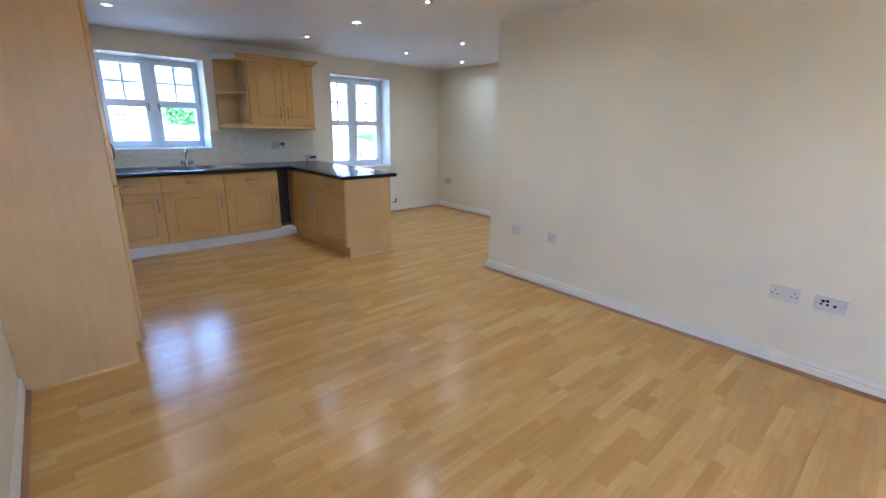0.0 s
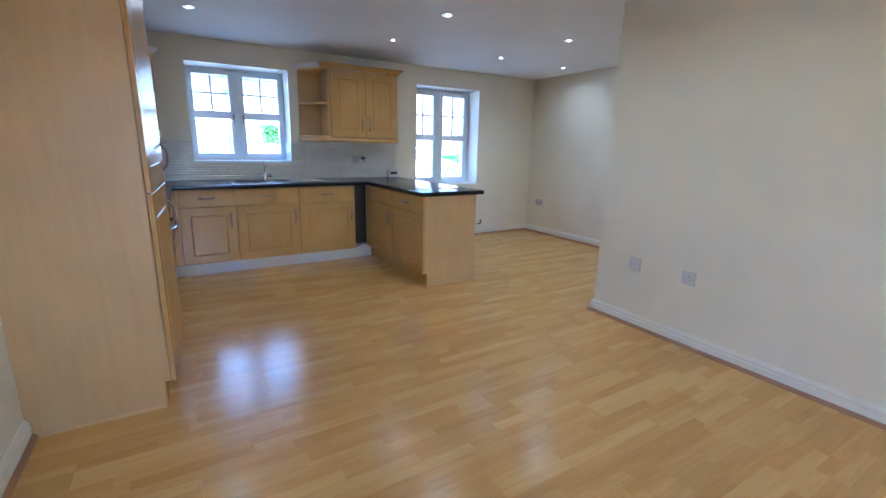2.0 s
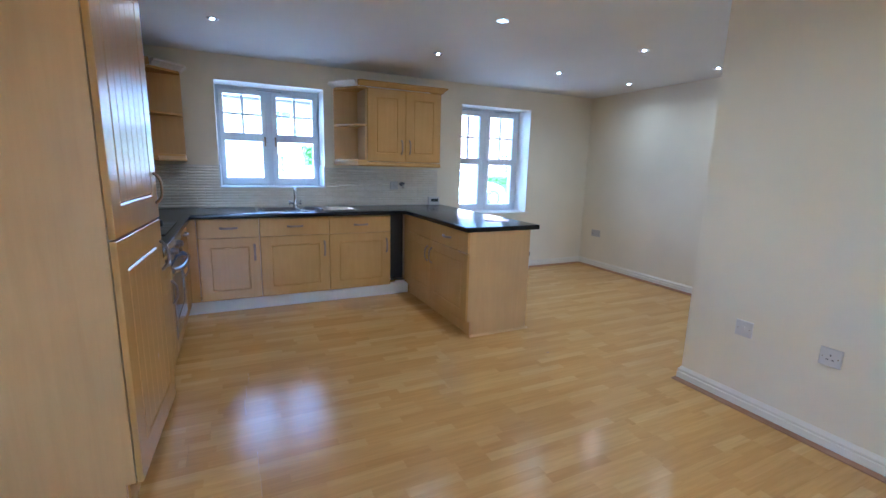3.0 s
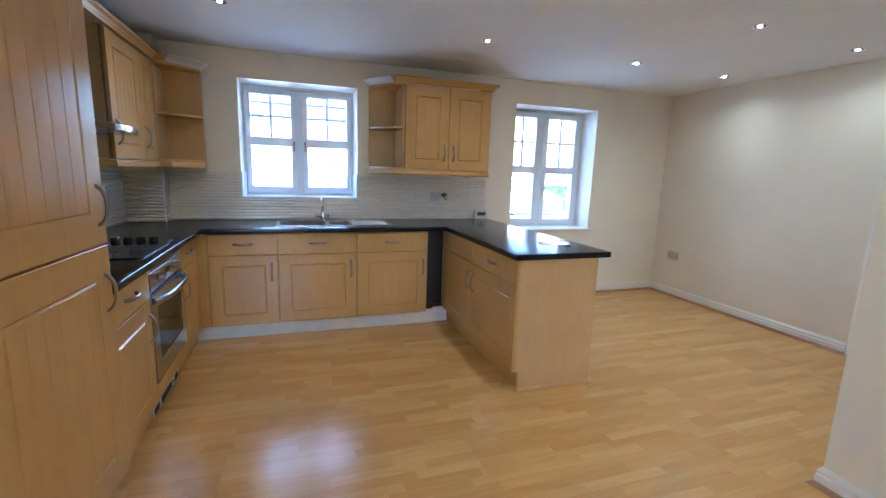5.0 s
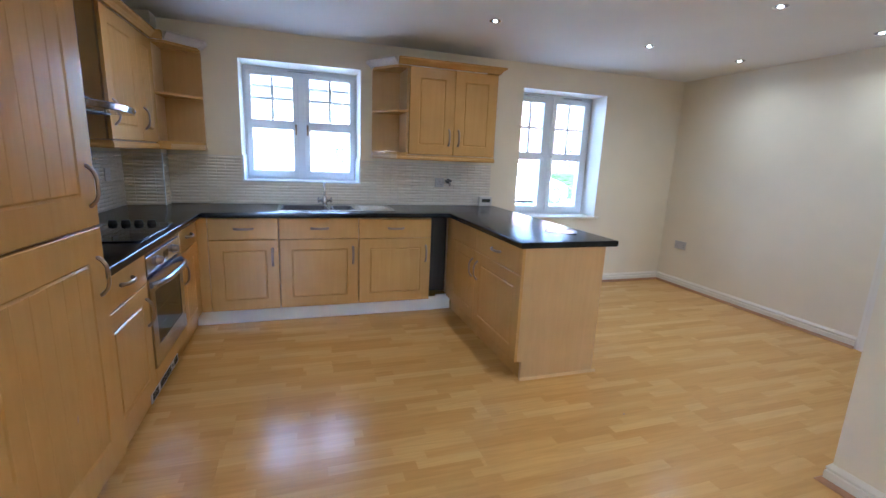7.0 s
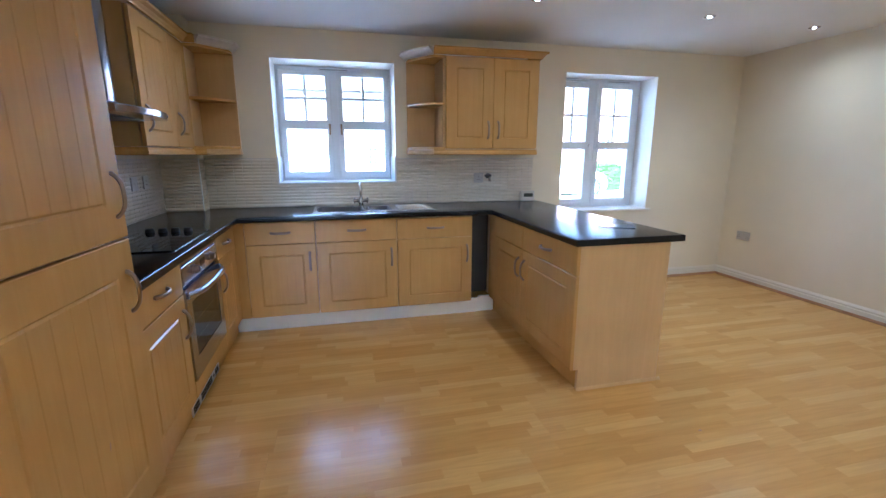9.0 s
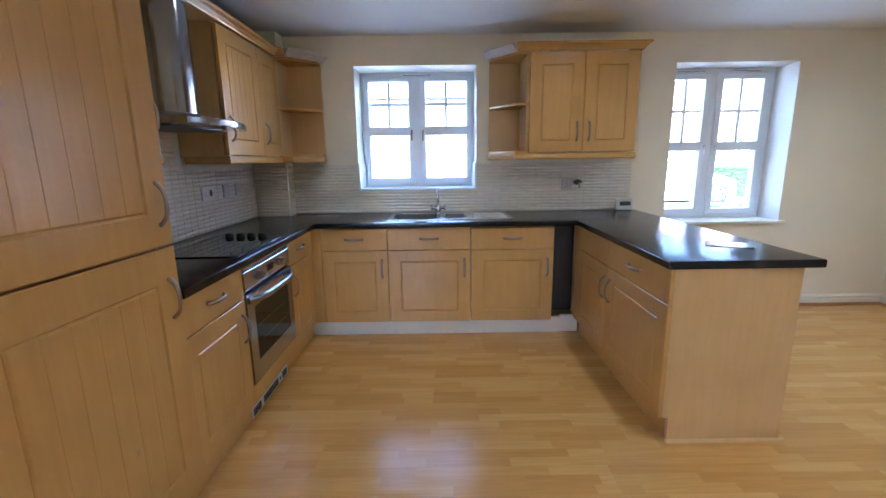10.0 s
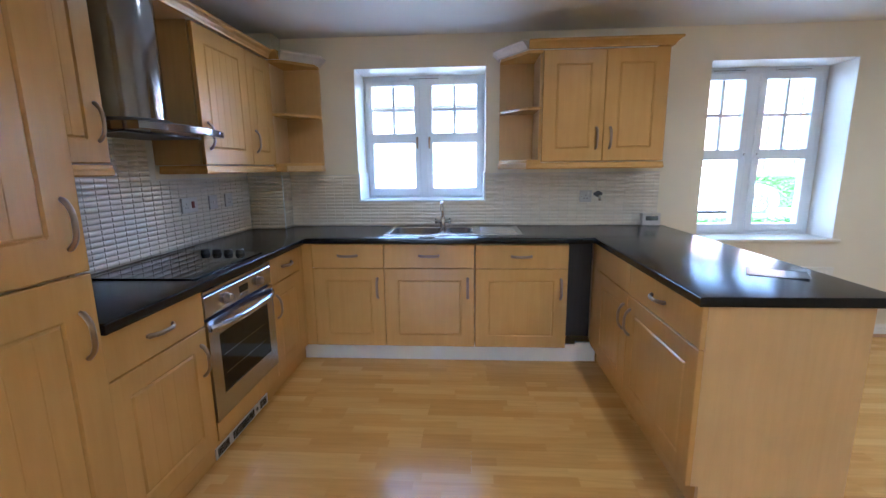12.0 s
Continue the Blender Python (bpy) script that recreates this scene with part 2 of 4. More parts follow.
def cells(us, vs, gone, w0, w1, place):
    """A slab of rectangular cells with some left out: place(u, v, w) gives the world point."""
    bm, made = bmesh.new(), {}

    def vert(i, j, k):
        if (i, j, k) not in made:
            made[i, j, k] = bm.verts.new(place(us[i], vs[j], (w0, w1)[k]))
        return made[i, j, k]

    nu, nv = len(us) - 1, len(vs) - 1
    full = {(i, j) for i in range(nu) for j in range(nv) if not gone((us[i] + us[i + 1]) / 2, (vs[j] + vs[j + 1]) / 2)}
    for i, j in full:
        for k in (0, 1):
            bm.faces.new([vert(*c, k) for c in ((i, j), (i + 1, j), (i + 1, j + 1), (i, j + 1))])
        for (di, dj), (a, b) in (((-1, 0), ((i, j), (i, j + 1))), ((1, 0), ((i + 1, j), (i + 1, j + 1))),
                                 ((0, -1), ((i, j), (i + 1, j))), ((0, 1), ((i, j + 1), (i + 1, j + 1)))):
            if (i + di, j + dj) not in full:
                bm.faces.new([vert(*a, 0), vert(*b, 0), vert(*b, 1), vert(*a, 1)])
    bmesh.ops.recalc_face_normals(bm, faces=bm.faces)
    return bm


def prism(outline, z0, z1, bevel=0.0):
    """An outline in plan, raised from z0 to z1."""
    bm = bmesh.new()
    low = [bm.verts.new((x, y, z0)) for x, y in outline]
    high = [bm.verts.new((x, y, z1)) for x, y in outline]
    bm.faces.new(low[::-1])
    bm.faces.new(high)
    for i in range(len(outline)):
        k = (i + 1) % len(outline)
        bm.faces.new([low[i], low[k], high[k], high[i]])
    if bevel:
        bmesh.ops.bevel(bm, geom=[e for e in bm.edges if e.is_valid and e.calc_face_angle(0) > 0.6], offset=bevel, segments=2, affect="EDGES", profile=0.5)
    return bm


def moulding(profile, a, b, out):
    """A profile of (depth, height) run from a to b; out: the way it stands off the wall."""
    bm = bmesh.new()
    a, b, out = Vector(a), Vector(b), Vector(out)
    rows = [[bm.verts.new(p + out * d + Vector((0, 0, h))) for d, h in profile] for p in (a, b)]
    n = len(profile)
    for i in range(n):
        k = (i + 1) % n
        bm.faces.new([rows[0][i], rows[0][k], rows[1][k], rows[1][i]])
    bm.faces.new(rows[0][::-1])
    bm.faces.new(rows[1])
    return bm


def loft(rings, closed=True, caps=(True, True), bm=None):
    bm = bm or bmesh.new()
    made = [[bm.verts.new(p) for p in ring] for ring in rings]
    n = len(rings[0])
    for r0, r1 in zip(made, made[1:]):
        for i in range(n if closed else n - 1):
            k = (i + 1) % n
            bm.faces.new([r0[i], r0[k], r1[k], r1[i]])
    if caps[0]:
        bm.faces.new(made[0][::-1])
    if caps[1]:
        bm.faces.new(made[-1])
    return bm


def tube(points, radius, sides=10, flat=(1.0, 1.0), up=(0, 0, 1), bm=None):
    """A round or flattened bar along points. radius: one, or one a point."""
    pts = [Vector(p) for p in points]
    radii = radius if isinstance(radius, (list, tuple)) else [radius] * len(pts)
    rings = []
    for i, p in enumerate(pts):
        way = (pts[min(i + 1, len(pts) - 1)] - pts[max(i - 1, 0)]).normalized()
        side = way.cross(Vector(up))
        side = side.normalized() if side.length > 1e-4 else Vector((1, 0, 0))
        top = side.cross(way).normalized()
        rings.append([p + side * math.cos(a) * radii[i] * flat[0] + top * math.sin(a) * radii[i] * flat[1]
                      for a in (2 * math.pi * s / sides for s in range(sides))])
    return loft(rings, bm=bm)


def turned(axis_at, profile, axis="z", sides=20, bm=None):
    """A turned body: profile of (along, radius) on an axis from the point axis_at."""
    o = Vector(axis_at)
    frames = {"z": ((1, 0, 0), (0, 1, 0), (0, 0, 1)), "x": ((0, 1, 0), (0, 0, 1), (1, 0, 0)), "y": ((0, 0, 1), (1, 0, 0), (0, 1, 0))}
    e1, e2, e3 = (Vector(c) for c in frames[axis])
    rings = [[o + e3 * h + (e1 * math.cos(2 * math.pi * s / sides) + e2 * math.sin(2 * math.pi * s / sides)) * max(r, 1e-4)
              for s in range(sides)] for h, r in profile]
    return loft(rings, bm=bm)


def rounded(cx, cy, w, h, r, n=5):
    pts = []
    for sx, sy, start in ((1, 1, 0), (-1, 1, 90), (-1, -1, 180), (1, -1, 270)):
        for k in range(n + 1):
            a = radians(start + 90 * k / n)
            pts.append((cx + sx * (w / 2 - r) + r * math.cos(a), cy + sy * (h / 2 - r) + r * math.sin(a)))
    return pts


# a front's own frame: u along it, w out of it, v up
def facing(way, u0, plane):
    if way == "-y":
        return lambda u, w, v: (u0 + u, plane - w, v)
    if way == "+x":
        return lambda u, w, v: (plane + w, u0 + u, v)
    return lambda u, w, v: (plane - w, u0 + u, v)


def front_slab(place, u0, u1, v0, v1, thick, rect=None, lines=(), cut=0.0018):
    """A cabinet front with eased edges, a routed rectangle and routed upright lines inside it."""
    ease = 0.003
    us = {u0, u0 + ease, u1 - ease, u1}
    vs = {v0, v0 + ease, v1 - ease, v1}
    g = 0.0072
    if rect:
        for u in rect[:2]:
            us |= {u - g, u, u + g}
        for v in rect[2:]:
            vs |= {v - g, v, v + g}
        for u in lines:
            us |= {u - 0.003, u, u + 0.003}
    us, vs = sorted(us), sorted(vs)

    def depth(u, v):
        if min(u - u0, u1 - u, v - v0, v1 - v) < 1e-6:
            return thick - 0.002
        if rect:
            a, b, c, d = rect
            if (min(abs(u - a), abs(u - b)) < 1e-6 and c - 1e-6 <= v <= d + 1e-6) or (min(abs(v - c), abs(v - d)) < 1e-6 and a - 1e-6 <= u <= b + 1e-6):
                return thick - 0.0062
            if any(abs(u - x) < 1e-6 for x in lines) and c < v < d:
                return thick - cut
        return thick

    bm = bmesh.new()
    grid = [[bm.verts.new(place(u, depth(u, v), v)) for v in vs] for u in us]
    for i in range(len(us) - 1):
        for j in range(len(vs) - 1):
            bm.faces.new([grid[i][j], grid[i + 1][j], grid[i + 1][j + 1], grid[i][j + 1]])
    rim = [grid[i][0] for i in range(len(us))] + [grid[-1][j] for j in range(1, len(vs))] \
        + [grid[i][-1] for i in range(len(us) - 2, -1, -1)] + [grid[0][j] for j in range(len(vs) - 2, 0, -1)]
    path = [(u, vs[0]) for u in us] + [(us[-1], v) for v in vs[1:]] + [(u, vs[-1]) for u in us[-2::-1]] + [(us[0], v) for v in vs[-2:0:-1]]
    back = [bm.verts.new(place(u, 0.0, v)) for u, v in path]
    for i in range(len(rim)):
        k = (i + 1) % len(rim)
        bm.faces.new([rim[i], rim[k], back[k], back[i]])
    bm.faces.new(back)
    return bm


def bow_handle(place, u, v, length, upright, w0, parent):
    """A bowed bar handle with two flared feet."""
    pts, rad, n = [], [], 16
    for i in range(n + 1):
        s = -1 + 2 * i / n
        along = s * length / 2
        out = w0 + 0.004 + 0.026 * (1 - abs(s) ** 3.2)
        pts.append(place(u, out, v + along) if upright else place(u + along, out, v))
        rad.append(0.0076 + 0.0012 * abs(s) ** 6)
    across = Vector(place(1, 0, 0)) - Vector(place(0, 0, 0)) if upright else Vector((0, 0, 1))
    bm = tube(pts, rad, 8, (0.8, 1.15), across)
    for s in (-1, 1):
        at = [place(u, w0 + d, v + s * length / 2) if upright else place(u + s * length / 2, w0 + d, v) for d in (0.0, 0.008)]
        tube(at, [0.0075, 0.006], 8, up=across, bm=bm)
    return smooth(part("handle", bm, NICKEL, parent, "brushed nickel bow handle"), 60)

# ---- structure ----
def wall_cells(us, vs, gone, y0, y1):
    return cells(us, vs, gone, y0, y1, lambda u, v, w: (u, w, v))


def in_window(x, z):
    return any(a < x < b and c < z < d for a, b, c, d in (W1, W2))


floor = tagged(link("floor", box(WX - 0.2, EX + 0.2, SY - 0.2, NY + 0.38, -0.12, -0.0085), GROUT), "beech laminate strip floor with a satin sheen", "floor", kind="structure")
DOWNLIGHTS = [(0.908, 5.12), (2.630, 5.156), (2.640, 4.160), (2.653, 3.170), (3.990, 5.195), (4.000, 4.185), (5.005, 5.225), (5.045, 4.250),
              # these two are unseen, added to brighten the near floor and partition
              (2.653, 2.180), (0.908, 2.180)]
tagged(link("ceiling", box(WX - 0.2, EX + 0.2, SY - 0.2, NY + 0.38, CZ, CZ + 0.15), CEIL), "flat white painted ceiling with recessed lights", "ceiling", kind="structure")
tagged(link("wall_north", wall_cells([WX, W1[0], W1[1], W2[0], W2[1], EX], [-0.12, W2[2], W1[2], W2[3], W1[3], CZ], in_window, NY, NY + 0.38), WALL),
       "cream painted wall with two white windows", "wall", kind="structure")
tagged(link("wall_west", box(WX - 0.2, WX, SY, NY + 0.38, -0.12, CZ), WALL), "cream painted wall behind the kitchen units", "wall", kind="structure")
tagged(link("wall_south", wall_cells([WX, W3[0], W3[1], PX], [-0.12, W3[2], W3[3], CZ], lambda x, z: W3[0] < x < W3[1] and W3[2] < z < W3[3], SY - 0.2, SY), WALL), "cream painted wall with an added, unseen window", "wall", kind="structure")
win3 = thing("window_3", (W3[0], SY - 0.1, W3[2]), "white frame of the added window, out of view", "window", kind="structure")
part("window_frame", wall_cells([W3[0], W3[0] + 0.05, 0.725, 0.775, W3[1] - 0.05, W3[1]], [W3[2], W3[2] + 0.05, W3[3] - 0.05, W3[3]],
                                lambda x, z: W3[2] + 0.05 < z < W3[3] - 0.05 and (W3[0] + 0.05 < x < 0.725 or 0.775 < x < W3[1] - 0.05), SY - 0.12, SY - 0.06), UPVC, win3)
DOOR_Y0, DOOR_Y1, DOOR_Z = 3.33, 4.095, 2.03
tagged(link("wall_east", cells([PY, DOOR_Y0, DOOR_Y1, NY + 0.38], [-0.12, 0.0, DOOR_Z, CZ], lambda u, v: DOOR_Y0 < u < DOOR_Y1 and 0 < v < DOOR_Z, EX, EX + 0.15,
                                lambda u, v, w: (w, u, v)), WALL), "cream painted wall with a doorway", "wall", kind="structure")
tagged(link("wall_partition", prism([(PX, SY), (PX + 0.12, SY), (PX + 0.12, PY - 0.12), (EX, PY - 0.12), (EX, PY), (PX, PY)], -0.12, CZ), WALL),
       "cream painted partition wall with a square outer corner", "wall", kind="structure")
tagged(link("wall_pipe_boxing", box(WX, 0.312, 6.052, NY, WT - 0.2, CZ), WALL), "cream painted boxed-in pipe corner", "wall", kind="structure")

def strip(path, profile, z, material, name, parent, label=""):
    """A moulding along a path in plan with mitred turns; profile: (out, up), out to the right of the way."""
    bm, rows = bmesh.new(), []
    p = [Vector((x, y)) for x, y in path]
    for i in range(len(p)):
        ways = [(p[k + 1] - p[k]).normalized() for k in (i - 1, i) if 0 <= k < len(p) - 1]
        ns = [Vector((w.y, -w.x)) for w in ways]
        n = ns[0] if len(ns) == 1 else (ns[0] + ns[1]) / (1 + ns[0].dot(ns[1]))
        rows.append([bm.verts.new((p[i].x + n.x * d, p[i].y + n.y * d, z + h)) for d, h in profile])
    m = len(profile)
    for a, b in zip(rows, rows[1:]):
        for i in range(m):
            k = (i + 1) % m
            bm.faces.new([a[i], a[k], b[k], b[i]])
    bm.faces.new(rows[0])
    bm.faces.new(rows[-1][::-1])
    return part(name, bm, material, parent, label)


SKIRT = [(0, 0), (0.017, 0), (0.017, 0.056), (0.0105, 0.060), (0.0105, 0.063), (0.0150, 0.068), (0.0150, 0.076), (0.012, 0.081), (0.007, 0.088), (0.004, 0.094), (0, 0.094)]
SCOTIA = [(0, 0), (0.019, 0), (0.0185, 0.006), (0.013, 0.011), (0.008, 0.016), (0.004, 0.021), (0, 0.021)]
runs = [((WX, SY, 0), (WX, 3.288, 0), (1, 0, 0)), ((EX, DOOR_Y1 + 0.068, 0), (EX, NY, 0), (-1, 0, 0)), ((3.12, NY, 0), (EX, NY, 0), (0, -1, 0)), ((WX, SY, 0), (PX, SY, 0), (0, 1, 0))]
for a, b, out in runs:
    tagged(link("baseboard", moulding(SKIRT, a, b, out), GLOSS), "white gloss moulded skirting board", "skirting", "skirting boards", "structure")
    o = Vector(out) * 0.0172
    tagged(link("trim", moulding(SCOTIA, Vector(a) + o, Vector(b) + o, out), BEAD), "brown stained beading along the floor edge", "beading", "floor beading", "structure")

corner = [(EX, PY), (PX, PY), (PX, SY)]
tagged(strip(corner, SKIRT, 0.0, GLOSS, "baseboard", None), "white gloss moulded skirting board round the partition corner", "skirting", "skirting boards", "structure")
tagged(strip([(EX, PY + 0.0172), (PX - 0.0172, PY + 0.0172), (PX - 0.0172, SY)], SCOTIA, 0.0, BEAD, "trim", None), "brown stained beading along the floor edge", "beading", "floor beading", "structure")

# door in the east wall, with its lining
door = thing("door_1", (EX, DOOR_Y1, 0), "closed white panelled door in a white architrave", "door", kind="structure")
ARCH = [(0, 0), (0.016, 0), (0.018, 0.01), (0.018, 0.045), (0.012, 0.055), (0.008, 0.066), (0, 0.066)]


def architrave(y, sign):
    bm = bmesh.new()
    rows = [[bm.verts.new((EX - d, y + sign * s, z)) for d, s in ARCH] for z in (0.0, DOOR_Z + 0.066)]
    for i in range(len(ARCH)):
        k = (i + 1) % len(ARCH)
        bm.faces.new([rows[0][i], rows[0][k], rows[1][k], rows[1][i]])
    bm.faces.new(rows[0])
    bm.faces.new(rows[1])
    return bm


part("architrave", architrave(DOOR_Y1, 1), GLOSS, door)
part("architrave", architrave(DOOR_Y0, -1), GLOSS, door)
part("architrave", box(EX - 0.018, EX, DOOR_Y0, DOOR_Y1, DOOR_Z, DOOR_Z + 0.066, 0.004), GLOSS, door)
part("leaf", front_slab(facing("-x", DOOR_Y0 + 0.003, EX + 0.09), 0, DOOR_Y1 - DOOR_Y0 - 0.006, 0.006, DOOR_Z - 0.003, 0.04, (0.12, 0.64, 0.2, 1.85)), GLOSS, door)
part("door_handle", tube([(EX + 0.045, 4.03, 1.0), (EX - 0.005, 4.03, 1.0), (EX - 0.01, 4.02, 1.0), (EX - 0.01, 3.92, 1.0)], 0.009), CHROME, door)


# ---- windows ----
def window(name, x0, x1, z0, z1, mull, glass, label, deep=0.300, fr=0.022, s=0.046):
    """Two side-hung sashes, each with a mid rail and a cross of thin bars in its upper light."""
    y0, y1 = NY + deep, NY + deep + 0.06
    win = thing(name, (x0, y0, z0), label, "window", kind="structure")
    (zl0, zl1, zu0, zu1) = glass
    part("window_frame", wall_cells([x0, x0 + fr, mull[0], mull[1], x1 - fr, x1], [z0, z0 + fr, z1 - 0.040, z1],
                                    lambda x, z: z0 + fr < z < z1 - 0.040 and (x0 + fr < x < mull[0] or mull[1] < x < x1 - fr), y0, y1), UPVC, win)
    for k, (a, b) in enumerate(((x0 + fr, mull[0]), (mull[1], x1 - fr))):
        g0, g1 = a + s, b - s
        c0, c1 = z0 + fr, z1 - 0.040
        sash = part("sash", wall_cells([a, g0, g1, b], [c0, zl0, zl1, zu0, zu1, c1],
                                       lambda x, z: g0 < x < g1 and (zl0 < z < zl1 or zu0 < z < zu1), y0 - 0.014, y1 - 0.004), UPVC, win)
        bead = sash.modifiers.new("edge", "BEVEL")
        bead.width, bead.segments, bead.limit_method = 0.006, 2, "ANGLE"
        xm, zm = (g0 + g1) / 2, (zu0 + zu1) / 2
        part("glazing_bar", box(xm - 0.011, xm + 0.011, y0 + 0.012, y0 + 0.036, zu0, zu1), UPVC, sash)
        part("glazing_bar", box(g0, xm - 0.011, y0 + 0.0125, y0 + 0.0355, zm - 0.011, zm + 0.011), UPVC, sash)
        part("glazing_bar", box(xm + 0.011, g1, y0 + 0.0125, y0 + 0.0355, zm - 0.011, zm + 0.011), UPVC, sash)
        for p0, p1 in ((zl0, zl1), (zu0, zu1)):
            pane = part("pane", box(g0 - 0.004, g1 + 0.004, y0 + 0.037, y0 + 0.041, p0 - 0.004, p1 + 0.004), GLASS, sash)
            pane.visible_shadow = False
        hx = b - 0.022 if k == 0 else a + 0.022
        hz = (zl1 + zu0) / 2
        hb = box(hx - 0.011, hx + 0.011, y0 - 0.026, y0 - 0.014, hz - 0.03, hz + 0.03, 0.003)
        part("handle_plate", hb, UPVC, sash)
        lever = tube([(hx, y0 - 0.024, hz), (hx, y0 - 0.046, hz), (hx, y0 - 0.050, hz - 0.012), (hx, y0 - 0.052, hz - 0.085)], [0.008, 0.008, 0.0085, 0.0065], 8)
        smooth(part("window_handle", lever, NICKEL if name == "window_1" else UPVC, sash))
        part("lock", turned((hx, y0 - 0.04, hz), [(0, 0.009), (0.006, 0.009), (0.008, 0.0)], "y", 12), DARKMETAL, sash)
    span = [(x0 + x1) / 2 - 0.13] if name == "window_1" else [x0 + 0.13, x1 - 0.39]
    for vx in span:
        vent = part("trickle_vent", box(vx, vx + 0.26, y0 - 0.016, y0, z1 - 0.034, z1 - 0.014, 0.004), UPVC, win)
        part("vent_slot", box(vx + 0.012, vx + 0.248, y0 - 0.0175, y0 - 0.0155, z1 - 0.029, z1 - 0.025), DARKMETAL, vent)
    return win


g1 = (1.150, 1.519, 1.597, 1.970)
window("window_1", W1[0], W1[1], W1[2], W1[3], (1.316, 1.372), g1, "white plastic casement window above the kitchen sink")
window("window_2", W2[0], W2[1], W2[2], W2[3], (3.882, 3.936), (0.843, 1.352, 1.429, 1.949), "white plastic casement window looking onto parked car", 0.262, 0.045, 0.052)
# reveals, lined in white
for (a, b, c, d), deep in ((W1, 0.298), (W2, 0.260)):
    rev = thing("trim", (a, NY, c), "white painted window reveal lining", "window reveal", "window reveals", "structure")
    y0, y1 = NY + 0.002, NY + deep
    part("lining", box(a, a + 0.004, y0, y1, c, d - 0.004), GLOSS, rev)
    part("lining", box(b - 0.004, b, y0, y1, c, d - 0.004), GLOSS, rev)
    part("lining", box(a, b, y0, y1, d - 0.004, d), GLOSS, rev)
sill = thing("window_sill", (W2[0], NY, W2[2]), "white painted window board with small horns", "window sill", kind="structure")
part("board", box(W2[0] - 0.035, W2[1] + 0.04, NY - 0.028, NY - 0.0005, W2[2] - 0.004, W2[2] + 0.020, 0.006), GLOSS, sill)
part("board", box(W2[0] + 0.004, W2[1] - 0.004, NY - 0.0005, NY + 0.260, W2[2], W2[2] + 0.018), GLOSS, sill)
edge = thing("trim", (W1[0], NY, W1[2]), "white plastic tile edging round the window", "tile trim", kind="structure")
part("edging", box(W1[0] + 0.004, W1[0] + 0.016, NY - 0.010, NY + 0.298, W1[2] + 0.008, TILE_TOP + 0.01, 0.002), UPVC, edge)
part("edging", box(W1[1] - 0.016, W1[1] - 0.004, NY - 0.010, NY + 0.298, W1[2] + 0.008, TILE_TOP + 0.01, 0.002), UPVC, edge)
part("edging", box(W1[0] + 0.004, W1[1] - 0.004, NY - 0.010, NY + 0.298, W1[2] - 0.004, W1[2] + 0.008, 0.002), UPVC, edge)


# ---- recessed ceiling lights, the last two added out of view ----
for i, (x, y) in enumerate(DOWNLIGHTS):
    if i == 0:
        first = thing("downlight", (x, y, CZ), "small round recessed ceiling light, switched on", "ceiling light", "recessed ceiling lights")
        ring = [(-0.001, 0.041), (-0.0045, 0.0405), (-0.005, 0.038), (-0.0042, 0.0335)]
        smooth(part("bezel", turned((x, y, CZ), ring, "z", 28), CHROME, first, "satin chrome ring"))
        smooth(part("reflector", turned((x, y, CZ), [(-0.0042, 0.0335), (-0.0016, 0.016)], "z", 28), DARKMETAL, first, "dark recessed reflector"))
        smooth(part("lamp", turned((x, y, CZ), [(-0.0016, 0.0158), (-0.0058, 0.0138), (-0.0082, 0.008), (-0.0088, 0.0)], "z", 24), LAMP, first, "glowing lamp face"))
    else:
        copy_thing(first, pose(x, y, CZ))
    ld = bpy.data.lights.new("downlight_beam", "SPOT")
    ld.energy, ld.color, ld.spot_size, ld.spot_blend, ld.shadow_soft_size = LAMP_WATTS, (1.0, 0.84, 0.62), radians(164), 1.0, 0.04
    new("downlight_beam", ld).location = (x, y, CZ - 0.016)


# ---- kitchen units ----
DB, DG, DT = 0.122, 0.667, 0.828          # door's bottom, the gap under the drawer, drawer's top


def panel_door(place, u0, u1, v0, v1, parent, handle_u, handle_v, grooves=4, side=0.092, rail=0.085, label="", cut=0.0013):
    rect = (u0 + side, u1 - side, v0 + rail, v1 - rail)
    step = (rect[1] - rect[0]) / (grooves + 1)
    d = part("door", front_slab(place, u0, u1, v0, v1, 0.02, rect, [rect[0] + step * (i + 1) for i in range(grooves)], cut), BEECH, parent, label)
    if handle_u is not None:
        bow_handle(place, handle_u, handle_v, 0.135, True, 0.02, d)
    return d


def base_unit(way, plane, u0, u1, depth, handle_side, label, drawer_handle=True, gap=DG, top=DT, inset=0.0):
    """A base cabinet: carcass, drawer front and panelled door."""
    place = facing(way, 0, plane)
    unit = thing("base_cabinet", place((u0 + u1) / 2, 0, DB), label, "kitchen cabinet", "base cabinets")
    a, b = Vector(place(u0 + 0.001 + inset, -0.010, DB)), Vector(place(u1 - 0.001, -depth, WT0 - 0.002))
    part("body", box(min(a.x, b.x), max(a.x, b.x), min(a.y, b.y), max(a.y, b.y), a.z, b.z), PANEL, unit)
    dr = part("drawer_front", front_slab(place, u0 + 0.002, u1 - 0.002, gap + 0.003, top, 0.02), BEECH, unit)
    if drawer_handle:
        bow_handle(place, (u0 + u1) / 2, (gap + top) / 2 + 0.004, 0.128, False, 0.02, dr)
    hu = u0 + 0.045 if handle_side == "low" else u1 - 0.045
    panel_door(place, u0 + 0.002, u1 - 0.002, DB, gap - 0.003, unit, hu, gap - 0.135, cut=0.0007)
    return unit


